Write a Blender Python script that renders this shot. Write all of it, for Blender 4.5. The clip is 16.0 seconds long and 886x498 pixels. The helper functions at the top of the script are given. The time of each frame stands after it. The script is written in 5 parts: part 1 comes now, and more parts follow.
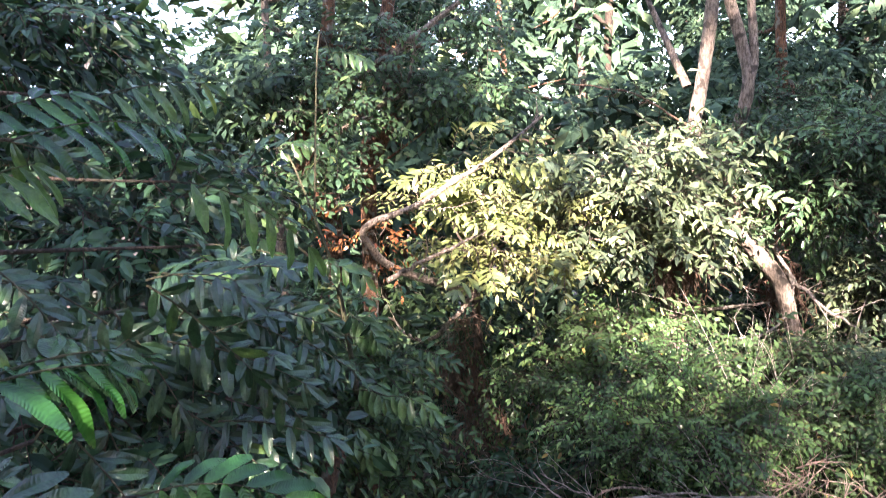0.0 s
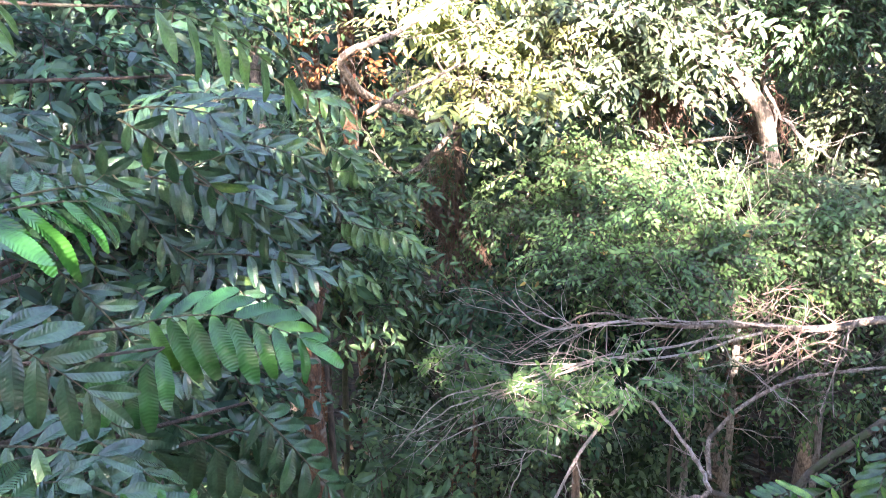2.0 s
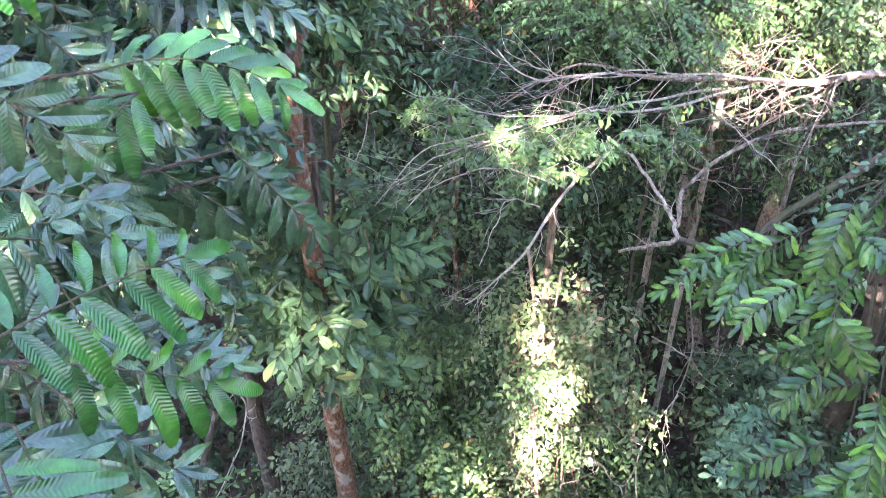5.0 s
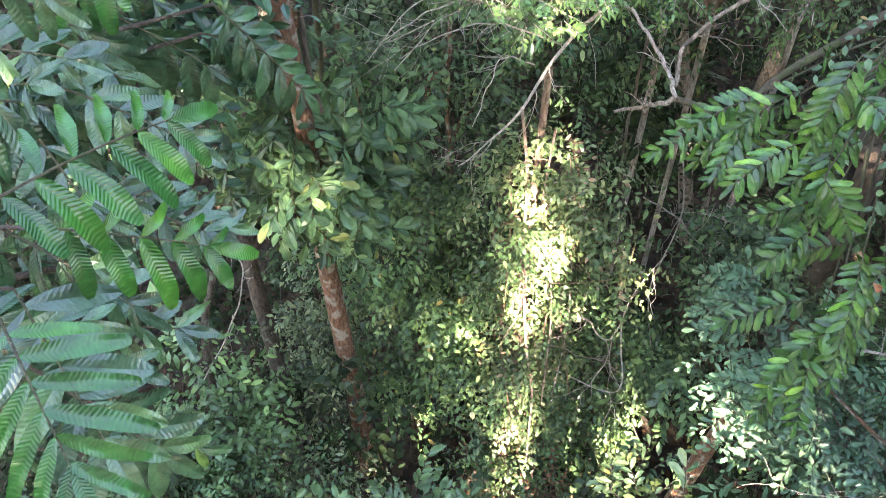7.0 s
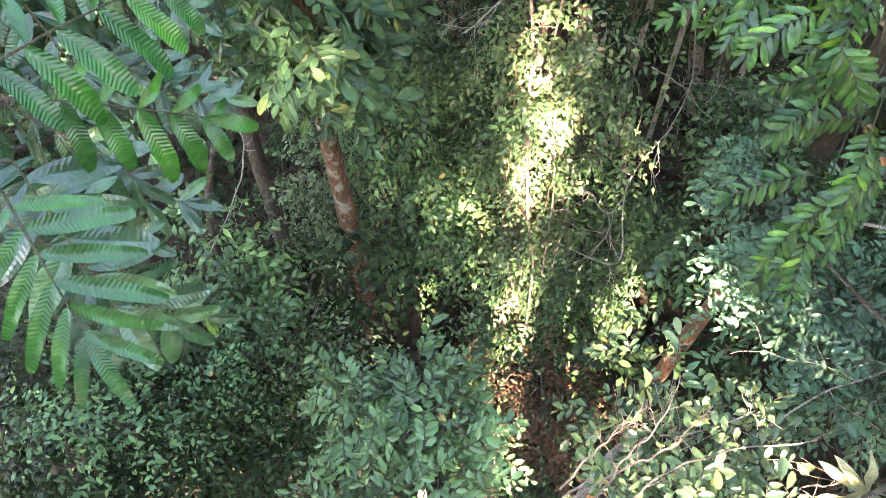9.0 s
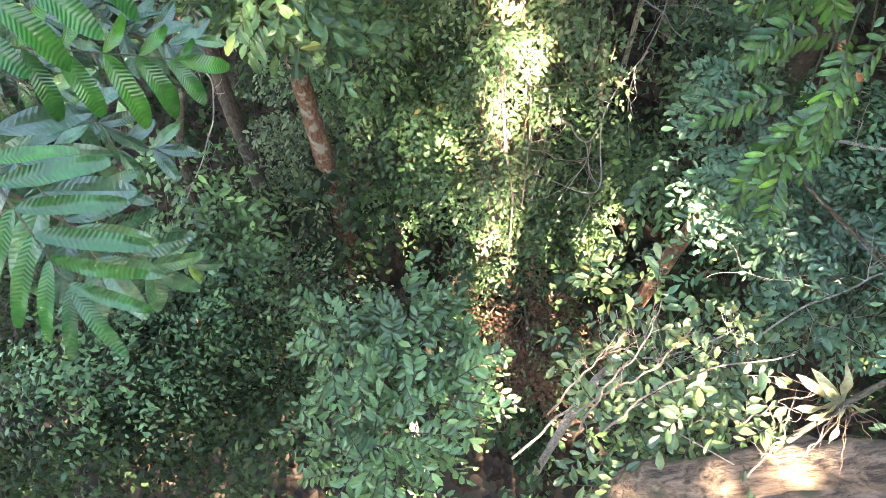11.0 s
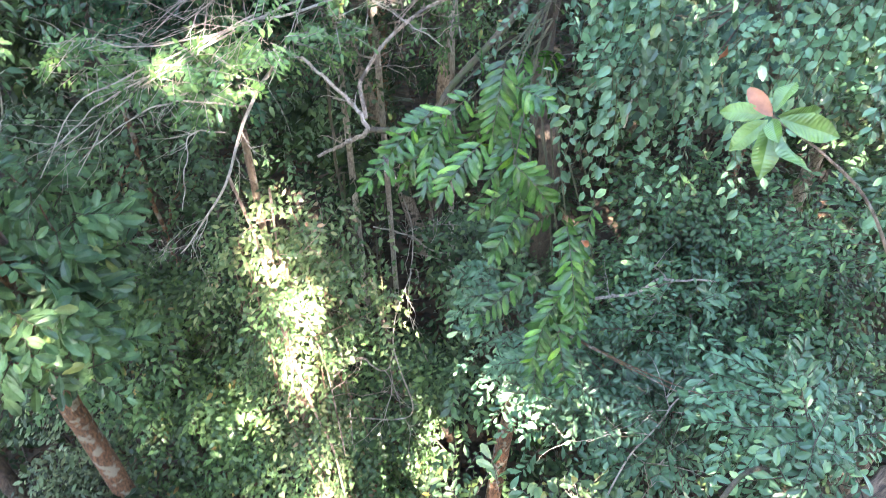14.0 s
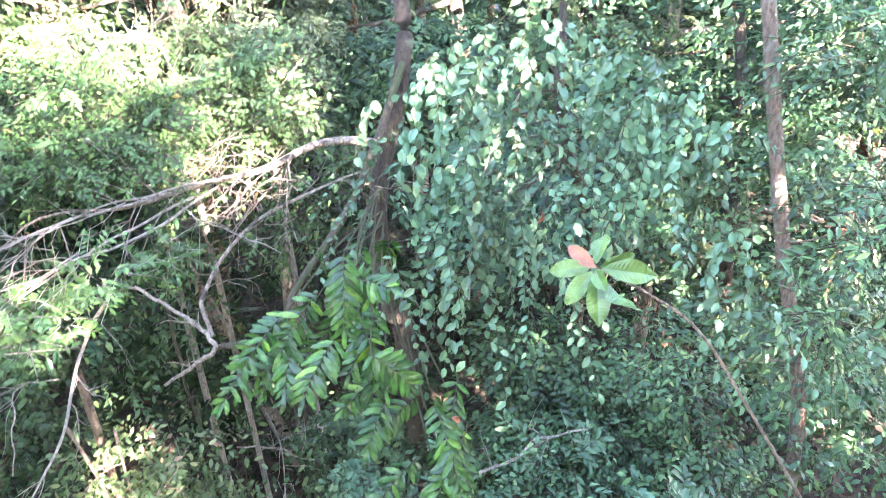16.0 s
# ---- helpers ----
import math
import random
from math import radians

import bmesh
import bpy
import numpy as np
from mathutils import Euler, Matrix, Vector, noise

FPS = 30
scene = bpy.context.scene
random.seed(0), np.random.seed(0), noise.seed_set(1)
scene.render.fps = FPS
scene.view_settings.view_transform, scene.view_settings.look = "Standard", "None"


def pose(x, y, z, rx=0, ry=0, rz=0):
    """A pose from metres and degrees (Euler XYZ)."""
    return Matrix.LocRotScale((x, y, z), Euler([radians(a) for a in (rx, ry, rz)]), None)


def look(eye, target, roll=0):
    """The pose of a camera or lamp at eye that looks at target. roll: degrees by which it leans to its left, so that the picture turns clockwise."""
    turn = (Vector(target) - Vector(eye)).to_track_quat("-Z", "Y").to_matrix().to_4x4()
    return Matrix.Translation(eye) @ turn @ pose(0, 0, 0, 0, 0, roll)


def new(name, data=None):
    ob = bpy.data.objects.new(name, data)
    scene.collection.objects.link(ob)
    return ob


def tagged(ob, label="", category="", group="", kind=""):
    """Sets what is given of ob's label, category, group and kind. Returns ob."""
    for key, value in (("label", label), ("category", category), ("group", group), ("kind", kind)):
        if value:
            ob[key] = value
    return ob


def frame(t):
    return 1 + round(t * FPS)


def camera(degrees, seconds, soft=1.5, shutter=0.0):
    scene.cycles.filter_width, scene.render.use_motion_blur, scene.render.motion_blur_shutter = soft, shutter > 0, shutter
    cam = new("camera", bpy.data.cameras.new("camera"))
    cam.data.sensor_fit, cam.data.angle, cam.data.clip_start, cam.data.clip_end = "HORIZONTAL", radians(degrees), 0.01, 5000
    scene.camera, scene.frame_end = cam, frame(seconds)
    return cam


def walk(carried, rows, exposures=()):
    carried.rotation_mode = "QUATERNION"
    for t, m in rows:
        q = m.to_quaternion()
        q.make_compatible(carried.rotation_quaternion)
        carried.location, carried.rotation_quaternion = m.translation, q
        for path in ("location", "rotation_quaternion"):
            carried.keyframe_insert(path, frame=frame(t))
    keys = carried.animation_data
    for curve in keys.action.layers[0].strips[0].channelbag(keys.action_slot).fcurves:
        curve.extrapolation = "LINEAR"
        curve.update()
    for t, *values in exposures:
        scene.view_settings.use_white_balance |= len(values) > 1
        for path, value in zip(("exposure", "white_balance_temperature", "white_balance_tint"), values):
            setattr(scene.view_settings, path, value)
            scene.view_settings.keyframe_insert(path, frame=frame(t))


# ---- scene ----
cam = camera(62.338, 16.0, soft=0.5, shutter=0.3)
walk(cam, [
    (0, pose(0.003, -0.048, 10.020, 84.115, 2.843, 1.360)),
    (0.5, pose(0.005, -0.040, 10.023, 79.957, 2.717, 1.205)),
    (1, pose(0.001, -0.029, 10.021, 77.370, 2.869, 0.746)),
    (1.5, pose(-0.006, -0.021, 10.023, 73.959, 2.805, 0.242)),
    (2, pose(-0.000, -0.020, 10.027, 70.935, 2.585, -0.104)),
    (2.5, pose(-0.004, -0.013, 10.022, 67.624, 2.419, -0.322)),
    (3, pose(0.003, -0.017, 10.019, 64.172, 2.345, -0.330)),
    (3.5, pose(0.001, -0.013, 10.014, 60.835, 2.163, -0.420)),
    (4, pose(0.001, -0.011, 10.012, 57.842, 1.906, -0.621)),
    (4.2, pose(0.002, -0.016, 10.008, 56.470, 1.777, -0.592)),
    (4.7, pose(0.002, -0.017, 10.005, 53.448, 1.583, -0.818)),
    (5.25, pose(0.003, -0.013, 10.005, 50.307, 1.501, -1.193)),
    (5.8, pose(0.002, -0.009, 10.005, 47.300, 1.465, -1.520)),
    (6.3, pose(0.001, -0.005, 10.004, 44.635, 1.389, -1.618)),
    (6.5, pose(0.001, -0.005, 10.004, 43.503, 1.319, -1.691)),
    (7, pose(-0.002, -0.000, 10.000, 40.925, 1.220, -1.555)),
    (7.5, pose(-0.001, -0.000, 10.000, 38.307, 1.082, -1.245)),
    (8, pose(0.000, 0.000, 10.000, 36.004, 1.310, -1.374)),
    (8.5, pose(0.000, 0.001, 9.999, 33.607, 1.464, -1.419)),
    (9, pose(-0.001, 0.003, 9.997, 31.021, 1.354, -1.377)),
    (9.5, pose(-0.002, 0.003, 9.994, 28.734, 1.259, -1.462)),
    (9.7, pose(-0.001, 0.003, 9.994, 27.777, 1.063, -1.410)),
    (10.2, pose(-0.004, 0.003, 9.993, 26.121, 0.979, -1.876)),
    (10.75, pose(-0.010, 0.003, 9.992, 25.741, 1.112, -3.410)),
    (11.3, pose(-0.011, 0.002, 9.992, 26.737, 1.378, -6.011)),
    (11.8, pose(-0.002, 0.001, 9.994, 28.716, 1.650, -9.295)),
    (12, pose(0.003, 0.002, 9.995, 29.707, 2.013, -10.653)),
    (12.5, pose(0.020, 0.001, 9.997, 32.150, 2.011, -14.507)),
    (13, pose(0.039, -0.004, 9.998, 37.335, -0.600, -19.996)),
    (13.5, pose(0.048, -0.007, 10.006, 41.310, -0.671, -24.253)),
    (14, pose(0.054, -0.008, 10.008, 44.485, -0.306, -28.261)),
    (14.5, pose(0.057, -0.008, 10.010, 48.928, -0.125, -31.460)),
    (15, pose(0.066, -0.009, 10.014, 52.147, 0.141, -34.824)),
    (15.5, pose(0.072, -0.012, 10.017, 55.286, 0.260, -39.275)),
    (16, pose(0.078, -0.013, 10.022, 58.914, 1.386, -43.493)),
], exposures=[(0, 3.48, 7000, 30), (1.0, 4.15, 7000, 30), (2.5, 4.92, 6750, 30), (4.0, 5.47, 6550, 32), (7, 5.26, 7800, 19), (9.7, 5.24, 8100, 16), (12.5, 5.30, 7550, 16), (15.5, 5.72, 6850, 20), (16, 5.77, 6900, 22)])

# ---------------------------------------------------------------- light
SUN_EL, SUN_AZ = 30.0, 5.0          # the sun stands behind the viewer, over the added shade trees
world = bpy.data.worlds.new("sky")
scene.world = world
world.use_nodes = True
wn = world.node_tree
sky = wn.nodes.new("ShaderNodeTexSky")
sky.sky_type, sky.sun_disc = "NISHITA", False
sky.sun_elevation, sky.sun_rotation = radians(SUN_EL), radians(180 + SUN_AZ)
wn.links.new(sky.outputs[0], wn.nodes["Background"].inputs[0])
wn.nodes["Background"].inputs[1].default_value = 0.095
sun_dir = Vector((math.sin(radians(SUN_AZ)) * math.cos(radians(SUN_EL)), math.cos(radians(SUN_AZ)) * math.cos(radians(SUN_EL)), -math.sin(radians(SUN_EL))))
sun = new("sun", bpy.data.lights.new("sun", "SUN"))
sun.data.energy, sun.data.angle, sun.data.color = 5.0, radians(0.6), (1.0, 0.93, 0.84)
sun.matrix_basis = look((0, 0, 40), Vector((0, 0, 40)) + sun_dir)


# ---------------------------------------------------------------- materials
def mat_new(name):
    m = bpy.data.materials.new(name)
    m.use_nodes = True
    nt = m.node_tree
    return m, nt, nt.nodes["Principled BSDF"], nt.nodes["Material Output"]


def ramp(nt, fac, stops):
    r = nt.nodes.new("ShaderNodeValToRGB")
    while len(r.color_ramp.elements) < len(stops):
        r.color_ramp.elements.new(0.5)
    for e, (p, c) in zip(r.color_ramp.elements, stops):
        e.position, e.color = p, (*c, 1)
    nt.links.new(fac, r.inputs[0])
    return r.outputs[0]


G = lambda *v: v


def leaf_mat(name, stops, rough=0.42, through_light=0.3, single=False, blotch=0.25, ior=1.55):
    """Leaf: colour differs from leaf to leaf, light passes through it, waxy gloss."""
    m, nt, b, out = mat_new(name)
    if single:
        src = nt.nodes.new("ShaderNodeObjectInfo").outputs["Random"]
    else:
        src = nt.nodes.new("ShaderNodeNewGeometry").outputs["Random Per Island"]
    geo = nt.nodes.new("ShaderNodeTexCoord")
    patch = nt.nodes.new("ShaderNodeTexNoise")
    patch.inputs["Scale"].default_value, patch.inputs["Detail"].default_value = 3.2, 2
    nt.links.new(geo.outputs["Object"], patch.inputs[0])
    few = ramp(nt, src, [(0, G(0.0, 0.0, 0.0)), (0.94, G(0.72, 0.72, 0.72)), (1.0, G(1, 1, 1))])      # most leaves alike, a few old or young
    add = nt.nodes.new("ShaderNodeMath")
    add.operation, add.inputs[2].default_value = "MULTIPLY_ADD", -0.2
    add.inputs[1].default_value = 0.45
    nt.links.new(patch.outputs[0], add.inputs[0])
    both = nt.nodes.new("ShaderNodeMath")
    both.operation, both.use_clamp = "ADD", True
    nt.links.new(few, both.inputs[0]), nt.links.new(add.outputs[0], both.inputs[1])
    col = ramp(nt, both.outputs[0], [(p, (c[0] * 0.96, c[1] * 0.84, c[2] * 0.84)) for p, c in stops])
    n = nt.nodes.new("ShaderNodeTexNoise")
    n.inputs["Scale"].default_value, n.inputs["Detail"].default_value = 14, 4
    nt.links.new(geo.outputs["Object"], n.inputs[0])
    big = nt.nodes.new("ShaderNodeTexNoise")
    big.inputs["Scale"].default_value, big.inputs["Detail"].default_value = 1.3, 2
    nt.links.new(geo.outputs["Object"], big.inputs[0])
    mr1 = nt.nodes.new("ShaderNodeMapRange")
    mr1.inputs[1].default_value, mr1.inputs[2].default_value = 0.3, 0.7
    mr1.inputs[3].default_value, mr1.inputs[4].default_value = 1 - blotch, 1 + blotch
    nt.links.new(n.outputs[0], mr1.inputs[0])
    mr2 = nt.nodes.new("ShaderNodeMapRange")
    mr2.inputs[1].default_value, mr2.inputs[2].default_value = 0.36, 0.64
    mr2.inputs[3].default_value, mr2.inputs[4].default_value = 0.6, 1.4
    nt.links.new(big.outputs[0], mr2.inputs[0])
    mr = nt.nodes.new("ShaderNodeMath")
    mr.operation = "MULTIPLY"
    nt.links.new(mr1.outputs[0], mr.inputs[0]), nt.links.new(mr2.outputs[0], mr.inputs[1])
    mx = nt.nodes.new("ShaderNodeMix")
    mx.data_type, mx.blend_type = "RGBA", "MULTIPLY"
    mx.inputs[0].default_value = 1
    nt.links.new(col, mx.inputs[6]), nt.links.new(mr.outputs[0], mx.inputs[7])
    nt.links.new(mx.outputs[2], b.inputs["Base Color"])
    b.inputs["Roughness"].default_value, b.inputs["IOR"].default_value = rough, ior if single else 1 + (ior - 1) * 0.62
    tr = nt.nodes.new("ShaderNodeBsdfTranslucent")
    hs = nt.nodes.new("ShaderNodeHueSaturation")
    hs.inputs["Hue"].default_value, hs.inputs["Saturation"].default_value, hs.inputs["Value"].default_value = 0.475, 1.1, 1.25
    nt.links.new(mx.outputs[2], hs.inputs["Color"]), nt.links.new(hs.outputs[0], tr.inputs[0])
    mixs = nt.nodes.new("ShaderNodeMixShader")
    mixs.inputs[0].default_value = through_light * 0.75
    nt.links.new(b.outputs[0], mixs.inputs[1]), nt.links.new(tr.outputs[0], mixs.inputs[2])
    nt.links.new(mixs.outputs[0], out.inputs[0])
    return m


def bark_mat(name, dark, light, patch, scale=6.0, patch_at=0.62, stretch=(1, 1, 0.3), relief=1.0):
    m, nt, b, out = mat_new(name)
    tc = nt.nodes.new("ShaderNodeTexCoord")
    mp = nt.nodes.new("ShaderNodeMapping")
    mp.inputs["Scale"].default_value = stretch
    nt.links.new(tc.outputs["Object"], mp.inputs[0])
    n1 = nt.nodes.new("ShaderNodeTexNoise")
    n1.inputs["Scale"].default_value, n1.inputs["Detail"].default_value, n1.inputs["Roughness"].default_value = scale * 5, 6, 0.7
    nt.links.new(mp.outputs[0], n1.inputs[0])
    c1 = ramp(nt, n1.outputs[0], [(0.38, dark), (0.62, light)])
    n2 = nt.nodes.new("ShaderNodeTexNoise")
    n2.inputs["Scale"].default_value, n2.inputs["Detail"].default_value = scale, 5
    nt.links.new(tc.outputs["Object"], n2.inputs[0])
    f2 = ramp(nt, n2.outputs[0], [(patch_at - 0.04, (0, 0, 0)), (patch_at + 0.05, (1, 1, 1))])
    mx = nt.nodes.new("ShaderNodeMix")
    mx.data_type = "RGBA"
    nt.links.new(f2, mx.inputs[0]), nt.links.new(c1, mx.inputs[6])
    mx.inputs[7].default_value = (*patch, 1)
    nt.links.new(mx.outputs[2], b.inputs["Base Color"])
    b.inputs["Roughness"].default_value = 0.85
    bp = nt.nodes.new("ShaderNodeBump")
    bp.inputs["Strength"].default_value, bp.inputs["Distance"].default_value = relief, 0.045
    nt.links.new(n1.outputs[0], bp.inputs["Height"]), nt.links.new(bp.outputs[0], b.inputs["Normal"])
    return m


M_BIG = leaf_mat("ribbed_leaf", [(0, G(0.015, 0.085, 0.025)), (0.6, G(0.025, 0.152, 0.028)), (1, G(0.070, 0.25, 0.036))], 0.19, 0.25, True, 0.14, 1.46)
# Cooler copy of the ribbed leaf: the inner fronds' shade put into colour.
M_BIGD = leaf_mat("shaded_ribbed_leaf", [(0, G(0.022, 0.072, 0.042)), (0.6, G(0.040, 0.122, 0.055)), (0.9, G(0.068, 0.185, 0.062)), (1, G(0.125, 0.265, 0.066))], 0.26, 0.28, True, 0.2, 1.6)
M_BIGM = leaf_mat("dark_broad_leaf", [(0, G(0.015, 0.044, 0.028)), (0.7, G(0.046, 0.130, 0.068)), (1, G(0.100, 0.205, 0.070))], 0.26, 0.25, ior=1.65)
M_PIN = leaf_mat("pinnate_leaf", [(0, G(0.020, 0.070, 0.022)), (0.7, G(0.055, 0.180, 0.036)), (1, G(0.165, 0.385, 0.050))], 0.26, 0.3, True, ior=1.45)
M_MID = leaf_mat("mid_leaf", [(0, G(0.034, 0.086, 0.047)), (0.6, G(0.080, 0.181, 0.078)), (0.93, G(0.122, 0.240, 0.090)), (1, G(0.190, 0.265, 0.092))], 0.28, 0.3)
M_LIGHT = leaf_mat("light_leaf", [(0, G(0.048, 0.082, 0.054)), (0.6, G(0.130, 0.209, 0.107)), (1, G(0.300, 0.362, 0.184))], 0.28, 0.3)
M_GREY = leaf_mat("grey_green_leaf", [(0, G(0.048, 0.113, 0.046)), (0.7, G(0.097, 0.207, 0.077)), (1, G(0.177, 0.320, 0.110))], 0.3, 0.25, ior=1.68)
M_HANG = leaf_mat("bluish_oval_leaf", [(0, G(0.050, 0.130, 0.072)), (0.7, G(0.098, 0.215, 0.118)), (1, G(0.180, 0.330, 0.150))], 0.32, 0.3, ior=1.7)
M_BROAD = leaf_mat("broad_pale_leaf", [(0, G(0.040, 0.092, 0.045)), (0.3, G(0.088, 0.165, 0.075)), (0.62, G(0.145, 0.232, 0.105)), (0.86, G(0.235, 0.310, 0.125)), (1, G(0.360, 0.330, 0.085))], 0.26, 0.35, ior=1.75)
# Lighter, yellower copy of the climber leaf: sunlight put into its colour.
M_CLIMBL = leaf_mat("sun_toned_climber_leaf", [(0, G(0.052, 0.115, 0.048)), (0.6, G(0.125, 0.20, 0.088)), (0.9, G(0.235, 0.28, 0.14)), (1, G(0.3, 0.24, 0.15))], 0.28, 0.3)
M_FAR = leaf_mat("far_leaf", [(0, G(0.021, 0.050, 0.036)), (0.6, G(0.061, 0.134, 0.076)), (1, G(0.150, 0.246, 0.116))], 0.5, 0.1, ior=1.3)
M_CLIMB = leaf_mat("climber_leaf", [(0, G(0.04, 0.092, 0.05)), (0.6, G(0.085, 0.178, 0.064)), (0.95, G(0.12, 0.225, 0.075)), (1, G(0.25, 0.22, 0.08))], 0.3, 0.2)
# These two leaf colours are raised pale and yellow to carry the sunlight.
M_SUN = leaf_mat("sun_toned_yellow_green_leaf", [(0, G(0.135, 0.200, 0.075)), (0.6, G(0.230, 0.300, 0.107)), (1, G(0.365, 0.375, 0.172))], 0.28, 0.35)
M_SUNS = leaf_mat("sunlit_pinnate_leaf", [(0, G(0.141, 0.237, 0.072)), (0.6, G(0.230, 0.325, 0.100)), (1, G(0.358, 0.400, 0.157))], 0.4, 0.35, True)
M_FRESH = leaf_mat("fresh_pinnate_leaf", [(0, G(0.065, 0.174, 0.065)), (0.7, G(0.102, 0.246, 0.065)), (1, G(0.189, 0.290, 0.058))], 0.3, 0.3, True)
# Understory leaf darkened: the deep shade down there is put into its colour.
M_UNDER_SHADE = leaf_mat("shade_toned_understory_leaf", [(0, G(0.009, 0.021, 0.009)), (0.6, G(0.026, 0.056, 0.022)), (1, G(0.059, 0.098, 0.034))], 0.36, 0.1, ior=1.35)
# Mid leaf toned down so that its colour stands for half shade.
M_DIM = leaf_mat("shade_dimmed_leaf", [(0, G(0.027, 0.060, 0.030)), (0.6, G(0.068, 0.143, 0.066)), (1, G(0.135, 0.225, 0.090))], 0.3, 0.2)
M_TUFT = leaf_mat("tuft_leaf", [(0, G(0.040, 0.10, 0.035)), (0.6, G(0.09, 0.205, 0.065)), (1, G(0.17, 0.31, 0.10))], 0.28, 0.3)
M_THICK = leaf_mat("thicket_leaf", [(0, G(0.045, 0.088, 0.038)), (0.6, G(0.070, 0.160, 0.058)), (0.94, G(0.115, 0.215, 0.072)), (1, G(0.329, 0.275, 0.092))], 0.28, 0.28)
M_RUST = leaf_mat("rusty_young_leaf", [(0, G(0.2, 0.07, 0.03)), (1, G(0.28, 0.16, 0.05))], 0.28, 0.3)
M_DRY = leaf_mat("dry_leaf", [(0, G(0.060, 0.033, 0.018)), (0.6, G(0.114, 0.066, 0.036)), (1, G(0.180, 0.120, 0.072))], 0.7, 0.15)
M_LITTER = leaf_mat("litter_leaf", [(0, G(0.028, 0.016, 0.01)), (0.7, G(0.06, 0.036, 0.021)), (1, G(0.12, 0.075, 0.045))], 0.75, 0.1, ior=1.35)
B_RED = bark_mat("reddish_bark", G(0.050, 0.024, 0.013), G(0.215, 0.105, 0.054), G(0.245, 0.223, 0.180), 9, 0.57)
B_PALE = bark_mat("pale_bark", G(0.117, 0.090, 0.068), G(0.378, 0.306, 0.242), G(0.073, 0.059, 0.045), 9, 0.58)
B_DARK = bark_mat("dark_bark", G(0.029, 0.022, 0.016), G(0.086, 0.061, 0.043), G(0.115, 0.130, 0.086), 7, 0.64)
B_TWIG = bark_mat("bleached_twig", G(0.220, 0.183, 0.152), G(0.470, 0.412, 0.358), G(0.180, 0.148, 0.116), 10, 0.62)
B_PINK = bark_mat("pinkish_dead_wood", G(0.202, 0.137, 0.108), G(0.360, 0.274, 0.230), G(0.144, 0.086, 0.072), 10, 0.6)
B_GREEN = bark_mat("green_stem", G(0.043, 0.050, 0.022), G(0.101, 0.094, 0.043), G(0.072, 0.058, 0.036), 12, 0.6)
B_ROOT = bark_mat("rusty_root", G(0.085, 0.049, 0.034), G(0.207, 0.122, 0.080), G(0.146, 0.099, 0.073), 14, 0.6)
B_LOG = bark_mat("peeling_bark", G(0.036, 0.022, 0.014), G(0.230, 0.151, 0.097), G(0.079, 0.068, 0.036), 4, 0.6, (0.13, 1, 1), 1.0)
B_WARM = bark_mat("warm_brown_bark", G(0.122, 0.083, 0.061), G(0.288, 0.205, 0.151), G(0.259, 0.245, 0.202), 8, 0.62)
B_MOSS = bark_mat("mossy_bark", G(0.043, 0.036, 0.022), G(0.101, 0.079, 0.050), G(0.058, 0.072, 0.025), 6, 0.55)


def ground_mat():
    m, nt, b, out = mat_new("leaf_litter")
    tc = nt.nodes.new("ShaderNodeTexCoord")
    v = nt.nodes.new("ShaderNodeTexVoronoi")
    v.inputs["Scale"].default_value = 9
    nt.links.new(tc.outputs["Object"], v.inputs[0])
    sep = nt.nodes.new("ShaderNodeSeparateColor")
    nt.links.new(v.outputs["Color"], sep.inputs[0])
    c = ramp(nt, sep.outputs[0], [(0, G(0.018, 0.012, 0.008)), (0.5, G(0.045, 0.029, 0.018)), (0.9, G(0.09, 0.058, 0.036)), (1, G(0.035, 0.05, 0.018))])
    n = nt.nodes.new("ShaderNodeTexNoise")
    n.inputs["Scale"].default_value, n.inputs["Detail"].default_value = 0.8, 5
    nt.links.new(tc.outputs["Object"], n.inputs[0])
    d = ramp(nt, n.outputs[0], [(0.35, G(0.4, 0.4, 0.4)), (0.65, G(1, 1, 1))])
    mx = nt.nodes.new("ShaderNodeMix")
    mx.data_type, mx.blend_type = "RGBA", "MULTIPLY"
    mx.inputs[0].default_value = 1
    nt.links.new(c, mx.inputs[6]), nt.links.new(d, mx.inputs[7])
    nt.links.new(mx.outputs[2], b.inputs["Base Color"])
    b.inputs["Roughness"].default_value = 0.9
    bp = nt.nodes.new("ShaderNodeBump")
    bp.inputs["Strength"].default_value, bp.inputs["Distance"].default_value = 0.8, 0.04
    nt.links.new(v.outputs["Distance"], bp.inputs["Height"]), nt.links.new(bp.outputs[0], b.inputs["Normal"])
    return m


M_GROUND = ground_mat()

# ---------------------------------------------------------------- mesh tools
rng = np.random.default_rng(7)


def link_mesh(name, v, f, mat, parent=None, label="", smooth=True, kind=""):
    """One mesh object from arrays of vertices and faces, under parent."""
    me = bpy.data.meshes.new(name)
    v = np.asarray(v, dtype=np.float32)
    f = np.asarray(f, dtype=np.int32)
    k = f.shape[1]
    me.vertices.add(len(v))
    me.vertices.foreach_set("co", v.ravel())
    me.loops.add(f.size)
    me.loops.foreach_set("vertex_index", f.ravel())
    me.polygons.add(len(f))
    me.polygons.foreach_set("loop_start", np.arange(0, f.size, k, dtype=np.int32))
    me.polygons.foreach_set("use_smooth", np.full(len(f), smooth))
    me.update(calc_edges=True)
    me.materials.append(mat)
    ob = new(name, me)
    if parent:
        adopt(ob, parent)
    if kind:
        ob["kind"] = kind
    if label:
        ob["label"] = label
    return ob


